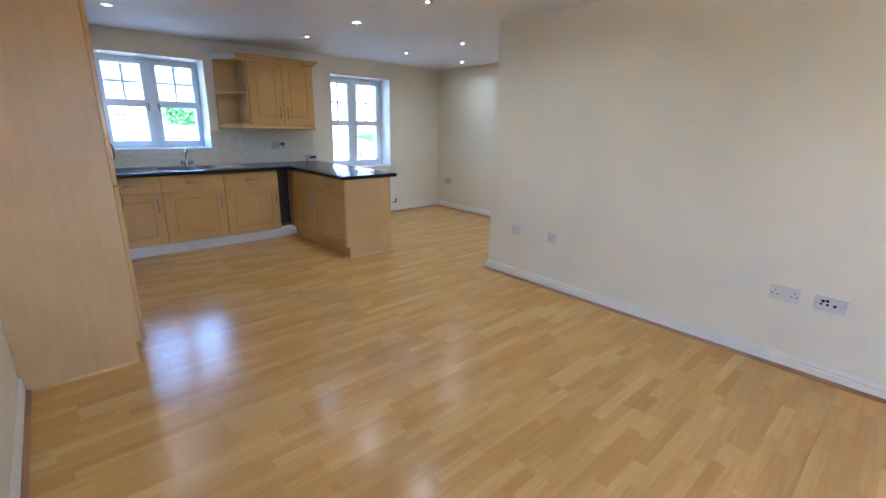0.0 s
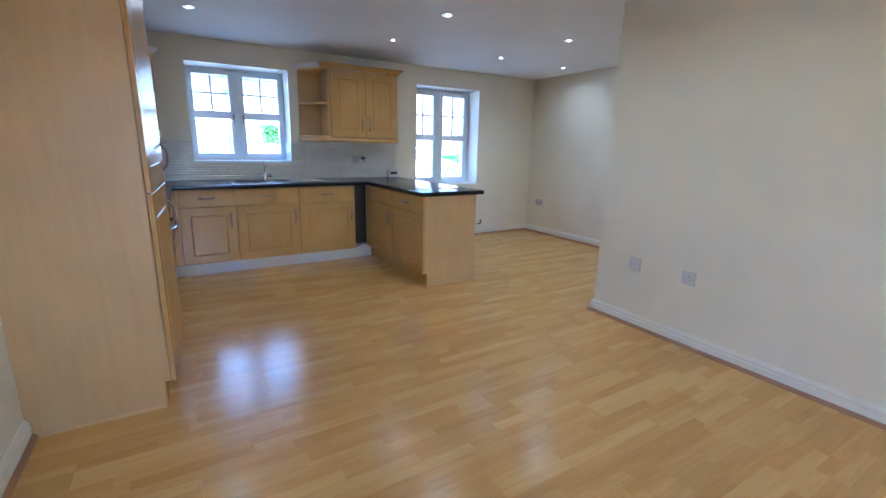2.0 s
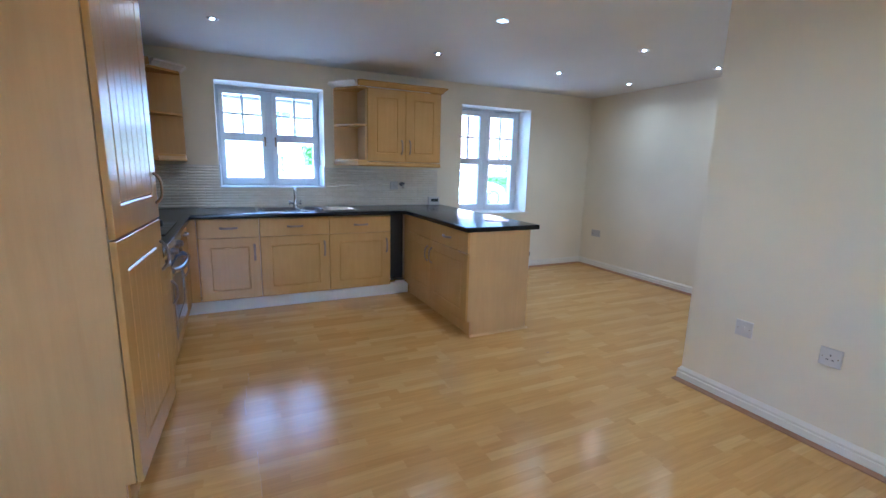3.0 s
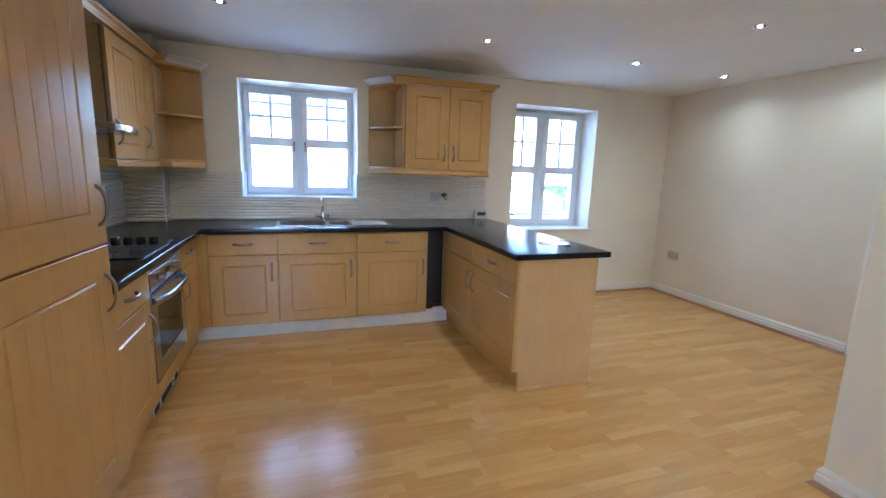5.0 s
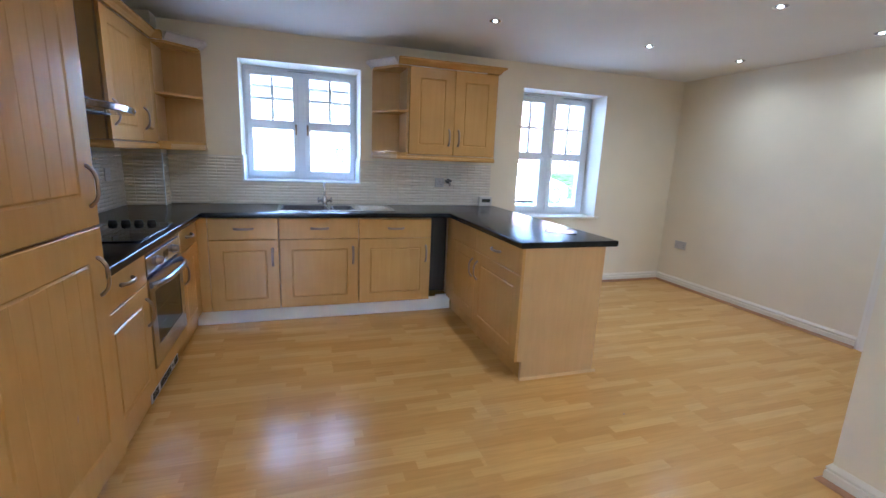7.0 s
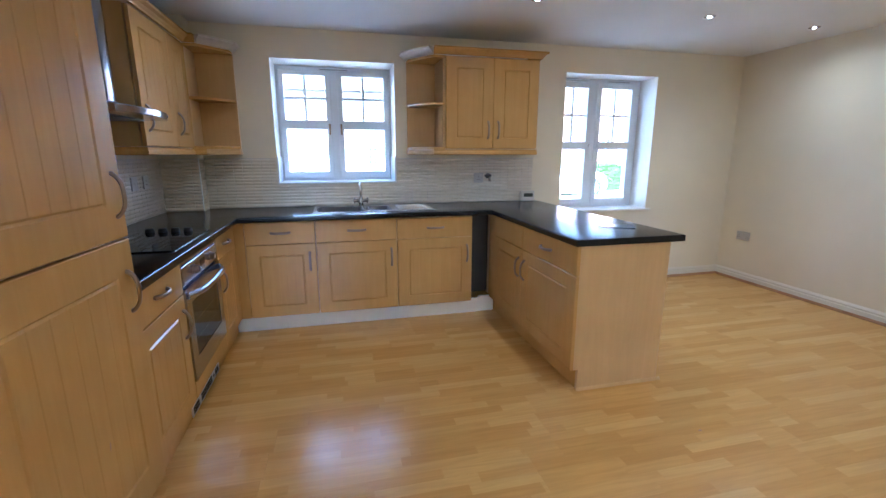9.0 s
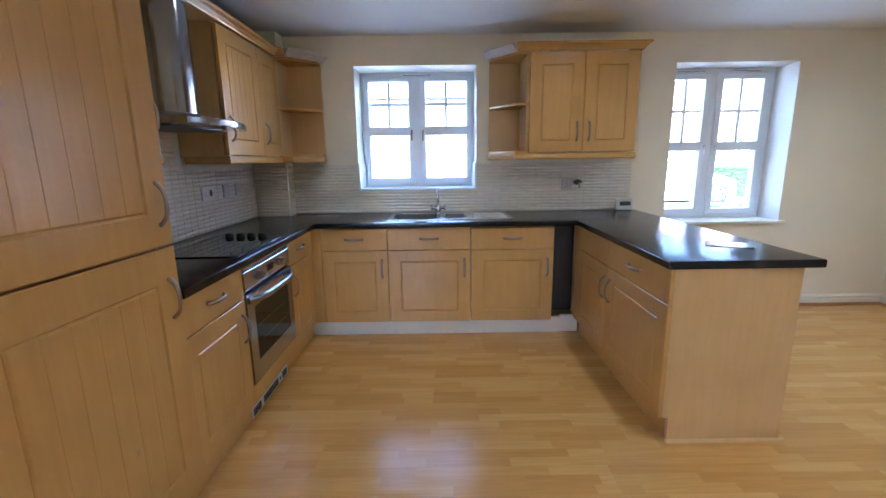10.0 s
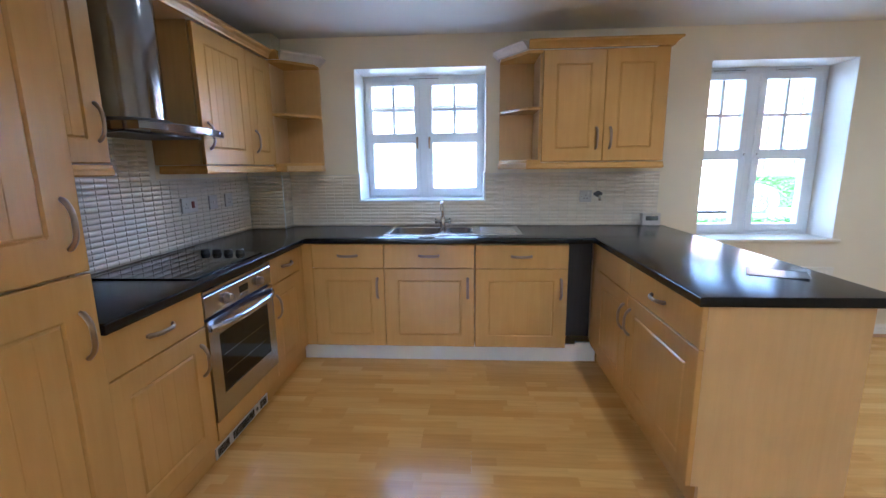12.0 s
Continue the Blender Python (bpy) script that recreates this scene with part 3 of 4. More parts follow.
# along the window wall
BY = 5.625
base_unit("-y", BY, 0.672, 1.154, 0.56, "high", "beech kitchen base cabinet with one drawer and door")
base_unit("-y", BY, 1.156, 1.755, 0.56, "high", "wide beech kitchen base cabinet below the sink")
base_unit("-y", BY, 1.757, 2.360, 0.56, "high", "wide beech base cabinet beside an open corner gap", gap=DG - 0.003, top=DT - 0.006)
post = thing("corner_post", (0.62, 5.6, DB), "beech corner filler post between two cabinets", "cabinet filler")
part("filler", box(0.6045, 0.670, 5.606, 5.625, DB, WT0 - 0.003, 0.002), BEECH, post)
part("filler", box(0.585, 0.604, 5.560, 5.625, DB, WT0 - 0.003, 0.002), BEECH, post)
# along the west wall
LX = 0.585
base_unit("+x", LX, 4.005, 4.518, 0.53, "high", "beech base cabinet between fridge housing and oven")
base_unit("+x", LX, 5.142, 5.560, 0.53, "low", "narrow beech base cabinet beside the oven")
# the peninsula
QX = 2.557
base_unit("-x", QX, 4.336, 5.034, 0.53, "high", "beech peninsula base cabinet with drawer and door", inset=0.021)
base_unit("-x", QX, 5.038, 5.560, 0.53, "low", "beech peninsula corner cabinet with a false drawer front", drawer_handle=False)
blank = thing("corner_post", (QX, 5.6, DB), "beech corner filler panel of the peninsula", "cabinet filler")
part("filler", box(QX - 0.018, QX, 5.562, 5.70, DB, WT0 - 0.003, 0.002), BEECH, blank)
# board added at the back of the gap, coloured to make it dark
part("recess_back", box(2.3615, QX - 0.001, 5.790, 5.800, DB + 0.013, WT0 - 0.003), RECESS_DARK, blank, "near-black board added to darken the corner gap")
part("blind_corner", box(QX, 3.088, 5.562, 6.19, DB, WT0 - 0.003), PANEL, blank)
endp = thing("peninsula_end_panel", (2.8, 4.34, 0), "pale beech end panel of the peninsula, notched at floor", "end panel")
part("panel", cells([2.558, 2.585, 3.108], [0.0, DB, WT0 - 0.001], lambda u, v: u < 2.585 and v < DB, 4.336, 4.356, lambda u, v, w: (u, w, v)), PANEL, endp)
part("bead", moulding([(0, 0), (0.016, 0), (0.012, 0.006), (0.004, 0.012), (0, 0.012)], (2.580, 4.336, 0), (3.130, 4.336, 0), (0, -1, 0)), PANEL, endp)
part("back_panel", box(3.090, 3.108, 4.357, 6.195, 0.0, WT0 - 0.001), PANEL, endp)

# plinths
pl = thing("plinth", (1.5, 5.66, 0), "white painted plinth board under the sink cabinets", "plinth")
part("board", box(0.560, 2.440, 5.662, 5.680, 0.0, DB - 0.001, 0.001), GLOSS, pl)
part("board", box(2.441, 2.575, 5.672, 5.690, 0.0, DB + 0.012, 0.001), GLOSS, pl)
pl = thing("plinth", (0.55, 4.5, 0), "beech plinth board under the oven run", "plinth")
part("board", box(0.543, 0.560, 3.310, 5.660, 0.0, DB - 0.001, 0.001), BEECH, pl)
gv = part("vent_grille", box(0.5605, 0.5665, 4.545, 5.055, 0.006, 0.062, 0.002), PLASTIC, pl, "white ventilation grille")
for a, b in ((4.56, 4.655), (4.69, 4.90), (4.965, 5.04)):
    for k in range(5):
        z = 0.014 + k * 0.0085
        part("slot", box(0.5662, 0.5672, a, b, z, z + 0.0068), VOID, gv)
part("screw_cap", turned((0.5662, 4.932, 0.035), [(0, 0.012), (0.003, 0.010), (0.0035, 0.0)], "x", 10), DARKMETAL, gv)
pl = thing("plinth", (2.59, 5.0, 0), "beech plinth board under the peninsula", "plinth")
part("board", box(2.588, 2.604, 4.357, 5.671, 0.0, DB - 0.001, 0.001), BEECH, pl)

# tall fridge housing
tall = thing("fridge_housing", (0.3, 3.65, 0), "tall beech cabinet with two grooved doors for a fridge", "tall cabinet")
TT = 2.062
part("side_panel", cells([WX, 0.553, 0.583], [0.0, DB + 0.006, TT], lambda u, v: u > 0.553 and v < DB + 0.006, 3.290, 3.308, lambda u, v, w: (u, w, v)), PANEL, tall)
part("side_panel", box(WX, 0.583, 3.974, 3.992, DB, TT), PANEL, tall)
part("carcass", box(WX, 0.575, 3.309, 3.973, DB, TT), PANEL, tall)
part("bead", moulding([(0, 0), (0.014, 0), (0.010, 0.006), (0.003, 0.011), (0, 0.011)], (WX + 0.035, 3.290, 0), (0.556, 3.290, 0), (0, -1, 0)), PANEL, tall)
swing = radians(3.2)


def ajar(u, w, v):
    """The two doors stand off a little at the handle side."""
    return (0.586 + w * math.cos(swing) + u * math.sin(swing), 3.300 + u * math.cos(swing) - w * math.sin(swing), v)


GAP_Z = 1.036
lower = panel_door(ajar, 0.0, 0.682, DB, GAP_Z - 0.004, tall, 0.632, 0.862, 5, 0.105, 0.118)
bm = bmesh.new()
loft([[ajar(0.398 + du, w, 0.450 + dv) for du, dv in ((-0.003, -0.013), (0.002, -0.008), (0.0045, 0.009), (0.003, 0.013), (-0.002, 0.008))] for w in (0.0190, 0.0204)], bm=bm)
part("nick", bm, BEAD, lower, "small dark nick in the foil")
panel_door(ajar, 0.0, 0.682, GAP_Z + 0.004, TT - 0.003, tall, 0.632, 1.178, 5, 0.105, 0.112)

# ---- worktop with the cut-out for the sink ----
HOLE = (1.160, 1.752, 5.712, 6.040)


XS, YS = [WX, 0.312, 0.645, HOLE[0], HOLE[1], 2.512, 3.178], [3.994, 4.312, 5.578, HOLE[2], HOLE[3], 6.052, NY]
worktop = thing("worktop", (1.6, 5.9, WT0), "black speckled laminate worktop running round three sides", "worktop")


def not_top(x, y):
    return (0.645 < x < 2.512 and y < 5.578) or (x > 2.512 and y < 4.312) or (y > 6.052 and x < 0.312) or (HOLE[0] < x < HOLE[1] and HOLE[2] < y < HOLE[3])


def free_edge(e):
    """Edges to be rounded: all level ones but those round the sink's cut-out."""
    a, b = e.verts[0].co, e.verts[1].co
    hole = all(HOLE[0] - 0.01 < p.x < HOLE[1] + 0.01 and HOLE[2] - 0.01 < p.y < HOLE[3] + 0.01 for p in (a, b))
    return abs(e.calc_face_angle(0)) > 1 and abs(a.z - b.z) < 1e-5 and not hole


bm = cells(XS, YS, not_top, WT0, WT, lambda u, v, w: (u, v, w))
bmesh.ops.bevel(bm, geom=[e for e in bm.edges if free_edge(e)], offset=0.007, segments=3, affect="EDGES", profile=0.5)
for name, mine in (("hob_section", lambda p: p.x < 0.645 and p.y < 5.578), ("peninsula_section", lambda p: p.x > 2.512 and p.y < 5.578),
                   ("sink_section", lambda p: p.y > 5.578 or 0.645 <= p.x <= 2.512)):
    one = bm.copy()
    bmesh.ops.delete(one, geom=[f for f in one.faces if not mine(f.calc_center_median())], context="FACES")
    smooth(part(name, one, WORKTOP, worktop), 30)
bm.free()

# ---- wall units ----
UB, UT = 1.347, 2.062
CORNICE = [(0, 0), (0.012, 0), (0.016, 0.010), (0.030, 0.026), (0.046, 0.036), (0.050, 0.040), (0.050, 0.052), (0, 0.052)]


def wall_unit(way, plane, u0, u1, depth, doors, label, cut=0.0013):
    place = facing(way, 0, plane)
    unit = thing("wall_cabinet", place((u0 + u1) / 2, 0, UB), label, "kitchen cabinet", "wall cabinets")
    a, b = Vector(place(u0 + 0.001, -0.010, UB)), Vector(place(u1 - 0.001, -depth, UT))
    part("body", box(min(a.x, b.x), max(a.x, b.x), min(a.y, b.y), max(a.y, b.y), UB, UT), PANEL, unit)
    for d0, d1, h in doors:
        panel_door(place, d0 + 0.002, d1 - 0.002, UB + 0.002, UT - 0.006, unit, h, UB + 0.152, 4, 0.092, 0.09, cut=cut)
    return unit


UX, UY = 0.316, 5.880
wall_unit("+x", UX, 3.995, 4.472, 0.265, [(3.995, 4.472, 4.430)], "beech wall cabinet between fridge housing and cooker hood")
wall_unit("+x", UX, 5.088, 5.940, 0.265, [(5.088, 5.606, 5.142), (5.606, 5.940, 5.660)], "beech double wall cabinet with grooved doors")
wall_unit("-y", UY, 2.205, 3.005, 0.318, [(2.205, 2.606, 2.562), (2.606, 3.005, 2.650)], "beech double wall cabinet between the two windows", 0.0004)


def end_shelf(outline, back, side, label):
    """Open corner shelves with a cut-off front corner."""
    (bx, by) = outline[0]
    unit = thing("open_shelf_unit", (bx, by, UB), label, "shelf unit", "open end shelves")
    part("back", box(*back, UB, UT), PANEL, unit)
    part("side", box(*side, UB, UT), PANEL, unit)
    for z, h in ((UB - 0.004, 0.019), (1.690, 0.017), (UT - 0.019, 0.019)):
        smooth(part("shelf", prism(outline, z, z + h, 0.004), BEECH, unit), 50)
    return unit


end_shelf([(UX + 0.001, 6.184), (UX + 0.001, 5.930), (0.415, 5.930), (0.598, 6.105), (0.598, 6.184)], (UX + 0.001, 0.600, 6.185, NY - 0.001), (UX + 0.0005, UX + 0.017, 5.941, 6.184),
          "open beech corner shelves with an angled front")
end_shelf([(2.203, 6.184), (1.945, 6.184), (1.945, 6.105), (2.110, 5.875), (2.203, 5.875)], (1.943, 2.203, 6.185, NY - 0.001), (2.187, 2.2035, 5.885, 6.184),
          "open beech end shelves beside a double cabinet")


PELMET = [(-0.018, 0), (0.0, 0), (0.006, 0.006), (0.006, 0.020), (0.002, 0.030), (0.002, 0.044), (-0.018, 0.044)]
FX, FY = UX + 0.020, UY - 0.020
tops = thing("cornice", (FX, 5.0, UT), "beech cornice moulding along the wall cabinet tops", "cornice", "cabinet cornices")
strip([(0.60, 3.302), (0.60, 3.995), (FX, 3.996), (FX, 5.925), (0.415, 5.925)][1:], CORNICE, UT + 0.001, BEECH, "moulding", tops)
strip([(0.605, 3.286), (0.640, 3.990)], CORNICE, UT + 0.001, BEECH, "moulding", tops)
strip([(0.416, 5.925), (0.603, 6.103), (0.603, NY - 0.002)], CORNICE, UT + 0.001, PALE, "angled_moulding", tops, "paler angled cornice piece")
part("cover_board", box(WX, FX, 3.996, 5.925, UT + 0.002, UT + 0.016), PANEL, tops)
tops = thing("cornice", (2.6, FY, UT), "beech cornice moulding on the double wall cabinet", "cornice", "cabinet cornices")
strip([(1.940, NY - 0.002), (1.940, 6.103), (2.107, FY + 0.005)], CORNICE, UT + 0.001, PALE, "angled_moulding", tops, "paler angled cornice piece")
strip([(2.108, FY + 0.005), (2.2, FY), (3.010, FY), (3.010, NY - 0.002)], CORNICE, UT + 0.001, BEECH, "moulding", tops)
low = thing("pelmet", (FX, 5.4, UB), "beech light pelmet below the wall cabinets", "pelmet", "cabinet pelmets")
strip([(WX + 0.03, 5.089), (FX - 0.001, 5.089), (FX - 0.001, 5.925), (0.415, 5.925)], PELMET, UB - 0.048, BEECH, "moulding", low)
strip([(0.416, 5.925), (0.603, 6.103), (0.603, NY - 0.014)], PELMET, UB - 0.048, PANEL, "angled_moulding", low, "paler angled pelmet piece")
low = thing("pelmet", (0.3, 4.2, UB), "beech light pelmet below a single wall cabinet", "pelmet", "cabinet pelmets")
strip([(FX - 0.001, 3.996), (FX - 0.001, 4.471), (WX + 0.03, 4.471)], PELMET, UB - 0.048, BEECH, "moulding", low)
low = thing("pelmet", (2.6, FY, UB), "beech light pelmet below the double wall cabinet", "pelmet", "cabinet pelmets")
strip([(1.940, NY - 0.014), (1.940, 6.103), (2.107, FY + 0.005)], PELMET, UB - 0.048, PANEL, "angled_moulding", low, "paler angled pelmet piece")
strip([(2.108, FY + 0.005), (2.2, FY + 0.001), (3.004, FY + 0.001), (3.004, NY - 0.014)], PELMET, UB - 0.048, BEECH, "moulding", low)

# ---- cooker hood ----
hood = thing("cooker_hood", (0.2, 4.78, 1.47), "stainless steel chimney cooker hood with a curved canopy", "cooker hood")
HC, HZ = 4.780, 1.478
outline = [(WX + 0.002, 4.484), (0.430, 4.484)] + [(0.452 + 0.055 * (1 - (2 * k / 16 - 1) ** 2), 4.486 + 0.588 * k / 16) for k in range(17)] + [(0.430, 5.076), (WX + 0.002, 5.076)]
canopy = bmesh.new()
rings = []
for z, k in ((HZ, 0.0), (HZ + 0.004, 0.004), (HZ + 0.030, 0.004), (HZ + 0.034, 0.0)):
    rings.append([(x + (k if x > WX + 0.01 else 0), y, z) for x, y in outline])
loft(rings, bm=canopy)
smooth(part("canopy", canopy, STEEL, hood, "curved brushed steel canopy"), 40)
def flue_ring(half, front, z, power=2.5):
    """A ring round the flue: flat at the wall, bowed out to the front."""
    pts = []
    for k in range(25):
        f = -math.cos(math.pi * k / 24)
        pts.append((WX + 0.002 + (front - WX) * (1 - abs(f) ** power) ** (1 / power), HC + half * f, z))
    return pts


slope = loft([flue_ring(0.290, 0.468, HZ + 0.033, 6), flue_ring(0.262, 0.430, HZ + 0.038, 5), flue_ring(0.200, 0.365, HZ + 0.050, 3.2), flue_ring(0.172, 0.338, HZ + 0.066)])
smooth(part("canopy_top", slope, STEEL_D, hood, "sloping steel top of the canopy, coloured as in shadow"), 35)
smooth(part("chimney", loft([flue_ring(0.166, 0.330, HZ + 0.058), flue_ring(0.166, 0.330, CZ - 0.001)]), STEEL, hood, "tall curved brushed steel chimney"), 35)
part("filter", box(WX + 0.03, 0.36, 4.53, 5.03, HZ - 0.006, HZ, 0.002), DARKMETAL, hood, "dark mesh filter")
ctrl = part("control_strip", box(0.470, 0.4855, HC + 0.135, HC + 0.215, HZ + 0.010, HZ + 0.026, 0.002), STEEL_H, hood)
for k in range(4):
    part("button", turned((0.485, HC + 0.145 + k * 0.02, HZ + 0.018), [(0, 0.006), (0.003, 0.005), (0.0035, 0.0)], "x", 10), CHROME, ctrl)

# ---- oven ----
oven = thing("oven", (LX, 4.83, 0.2), "stainless steel built-under electric oven with dark glass", "oven")
OA, OB, O0, O1 = 4.524, 5.136, 0.212, 0.815
P = facing("+x", 0, LX)
part("body", box(WX + 0.05, LX, OA + 0.004, OB - 0.004, O0, O1), DARKMETAL, oven)
part("vent_slot", box(LX, LX + 0.012, OA + 0.003, OB - 0.003, 0.790, 0.797), BLACK, oven)
part("top_trim", front_slab(P, OA, OB, 0.798, O1, 0.022), STEEL_H, oven)
panel = part("control_panel", front_slab(P, OA, OB, 0.694, 0.789, 0.022), STEEL_H, oven)
for ky in (4.690, 4.990):
    smooth(part("knob", turned((LX + 0.022, ky, 0.742), [(0, 0.025), (0.004, 0.025), (0.006, 0.021), (0.024, 0.019), (0.027, 0.016), (0.027, 0.0)], "x", 20), NICKEL, panel, "steel control knob"))
part("display", box(LX + 0.022, LX + 0.0235, 4.805, 4.885, 0.728, 0.762, 0.0005), OVENGLASS, panel, "dark clock display")
for k in range(3):
    part("button", box(LX + 0.022, LX + 0.025, 4.812 + k * 0.026, 4.828 + k * 0.026, 0.712, 0.718), STEEL, panel)
odoor = part("oven_door", cells([OA, OA + 0.075, OB - 0.075, OB], [O0, O0 + 0.105, 0.600, 0.682], lambda u, v: OA + 0.075 < u < OB - 0.075 and O0 + 0.105 < v < 0.600, 0, 0.026,
                                lambda u, v, w: (LX + w, u, v)), STEEL_H, oven, "brushed steel oven door")
part("oven_glass", box(LX + 0.012, LX + 0.0235, OA + 0.074, OB - 0.074, O0 + 0.104, 0.601), OVENGLASS, odoor, "smoked glass pane")
for z in (0.40, 0.49):
    part("shelf_line", box(LX + 0.0236, LX + 0.0241, OA + 0.10, OB - 0.12, z, z + 0.003), STEEL, odoor)
bar = []
for i in range(17):
    s = -1 + i / 8
    bar.append((LX + 0.030 + 0.048 * (1 - abs(s) ** 4), (OA + OB) / 2 + s * 0.292, 0.647))
smooth(part("oven_handle", tube(bar, 0.0135, 12, (1.0, 1.25)), STEEL_H, odoor, "bowed steel bar handle"), 60)
filler = thing("oven_filler", (LX, 4.83, DB), "beech filler strip below the oven", "cabinet filler")
part("board", front_slab(P, OA, OB, DB, O0 - 0.004, 0.02), BEECH, filler)

# ---- hob, sink, tap ----
hob = thing("hob", (0.35, 4.8, WT), "black ceramic glass electric hob with four knobs", "hob")
bm = prism(rounded(0.352, 4.800, 0.485, 0.590, 0.012, 3), WT + 0.0005, WT + 0.006, 0.0015)
part("glass", bm, HOBGLASS, hob)
for x, y, rad in ((0.24, 4.66, 0.09), (0.47, 4.66, 0.075), (0.24, 4.88, 0.075), (0.47, 4.87, 0.06)):
    bm = bmesh.new()
    loft([[(x + r * math.cos(2 * math.pi * s / 40), y + r * math.sin(2 * math.pi * s / 40), WT + 0.0064) for s in range(40)] for r in (rad, rad - 0.003)], caps=(False, False), bm=bm)
    part("zone_ring", bm, HOBMARK, hob)
for k in range(4):
    smooth(part("knob", turned((0.305 + 0.064 * k, 5.040, WT + 0.006), [(0, 0.023), (0.004, 0.0235), (0.020, 0.020), (0.023, 0.018), (0.023, 0.0)], "z", 18), BLACK, hob, "black control knob"))

sink = thing("sink", (1.6, 5.9, WT), "stainless steel inset sink with two bowls and drainer", "sink")
SX0, SX1, SY0, SY1 = 1.140, 2.078, 5.692, 6.128
B1, B2 = (1.348, 5.872, 0.335, 0.300), (1.653, 5.885, 0.160, 0.250)


def no_plate(x, y):
    return any(abs(x - cx) < w / 2 and abs(y - cy) < h / 2 for cx, cy, w, h in (B1, B2))


xs = sorted({SX0, SX1, *[c + s * w / 2 for c, _, w, _ in (B1, B2) for s in (-1, 1)]})
ys = sorted({SY0, SY1, *[c + s * h / 2 for _, c, _, h in (B1, B2) for s in (-1, 1)]})
bm = cells(xs, ys, no_plate, WT + 0.0005, WT + 0.005, lambda u, v, w: (u, v, w))
bmesh.ops.bevel(bm, geom=[e for e in bm.edges if abs(e.calc_face_angle(0)) > 1 and all(v.co.z > WT + 0.004 for v in e.verts)], offset=0.003, segments=2, affect="EDGES")
part("drainer", bm, STEEL_S, sink)
for cx, cy, w, h in (B1, B2):
    rings = [[(x, y, z) for x, y in rounded(cx, cy, w - k, h - k, r)] for z, k, r in
             ((WT + 0.0085, -0.022, 0.05), (WT + 0.0085, 0.004, 0.045), (WT + 0.002, 0.012, 0.045), (WT - 0.12, 0.030, 0.045), (WT - 0.145, 0.055, 0.04), (WT - 0.150, 0.11, 0.03))]
    bowl = smooth(part("bowl", loft(rings, caps=(False, True)), BOWL, sink), 50)
    part("plug_hole", turned((cx, cy, WT - 0.1495), [(0, 0.022), (0.002, 0.020), (0.001, 0.012), (0.001, 0.0)], "z", 16), CHROME, bowl)
for k in range(7):
    y = 5.745 + k * 0.048
    part("drainer_rib", tube([(1.80, y, WT + 0.004), (1.83, y, WT + 0.0065), (2.02, y, WT + 0.0060), (2.04, y, WT + 0.004)], 0.005, 8), STEEL_S, sink)

tap = thing("tap", (1.520, 6.085, WT), "chrome mixer tap with two cross handles", "tap")
TX, TY = 1.520, 6.085
smooth(part("base", turned((TX, TY, WT + 0.004), [(0, 0.027), (0.006, 0.026), (0.012, 0.020), (0.055, 0.019), (0.075, 0.016), (0.080, 0.014)], "z", 20), CHROME, tap))
pts = [(TX, TY, WT + 0.07), (TX, TY, WT + 0.145)] + [(TX - 0.004, TY - 0.045 + 0.045 * math.cos(radians(a)), WT + 0.145 + 0.050 * math.sin(radians(a))) for a in range(15, 166, 15)] + [(TX - 0.004, TY - 0.09, WT + 0.135)]
smooth(part("spout", tube(pts, 0.0105, 12, up=(1, 0, 0)), CHROME, tap))
for s in (-1, 1):
    arm = part("valve", tube([(TX + s * 0.015, TY, WT + 0.045), (TX + s * 0.045, TY, WT + 0.050)], [0.013, 0.012], 12), CHROME, tap)
    smooth(part("cross_handle", turned((TX + s * 0.045, TY, WT + 0.050), [(0, 0.016), (s * 0.014, 0.016), (s * 0.018, 0.010), (s * 0.018, 0.0)], "x", 14), CHROME, arm))
    for k in range(2):
        d = Vector((0, math.cos(k * math.pi / 2 + 0.5), math.sin(k * math.pi / 2 + 0.5))) * 0.026
        c = Vector((TX + s * 0.053, TY, WT + 0.050))
        part("cross_bar", tube([c - d, c + d], 0.0048, 8, up=(1, 0, 0)), CHROME, arm)


# ---- sockets and small fittings ----
def plate(place, u, v, w, h, label, category="socket", material=PLASTIC, lift=0.0):
    t = thing("socket_plate", place(u, 0, v), label, category, "wall sockets")
    p = lambda a, b, c: place(a, b + lift, c)
    part("plate", front_slab(p, u - w / 2, u + w / 2, v - h / 2, v + h / 2, 0.009), material, t)
    for s in (-1, 1):
        at = p(u + s * (w / 2 - 0.013), 0.009, v)
        ax = "y" if abs(Vector(place(0, 1, 0)).y - Vector(place(0, 0, 0)).y) > 0.5 else "x"
        part("screw", turned(at, [(-0.001, 0.003), (0.0006, 0.003), (0.0008, 0.0)], ax, 8), NICKEL, t)
    return t, p


def holes(t, p, u, v):
    for du, dv, a, b in ((0, 0.011, 0.0025, 0.0045), (-0.011, -0.011, 0.0045, 0.0022), (0.011, -0.011, 0.0045, 0.0022)):
        lo, hi = Vector(p(u + du - a, 0.0085, v + dv - b)), Vector(p(u + du + a, 0.0094, v + dv + b))
        part("pin_hole", box(*sorted((lo.x, hi.x)), *sorted((lo.y, hi.y)), lo.z, hi.z), VOID, t)


def rocker(t, p, u, v, material=PLASTIC):
    lo, hi = Vector(p(u - 0.006, 0.008, v - 0.010)), Vector(p(u + 0.006, 0.0125, v + 0.010))
    part("switch", box(*sorted((lo.x, hi.x)), *sorted((lo.y, hi.y)), lo.z, hi.z, 0.001), material, t)


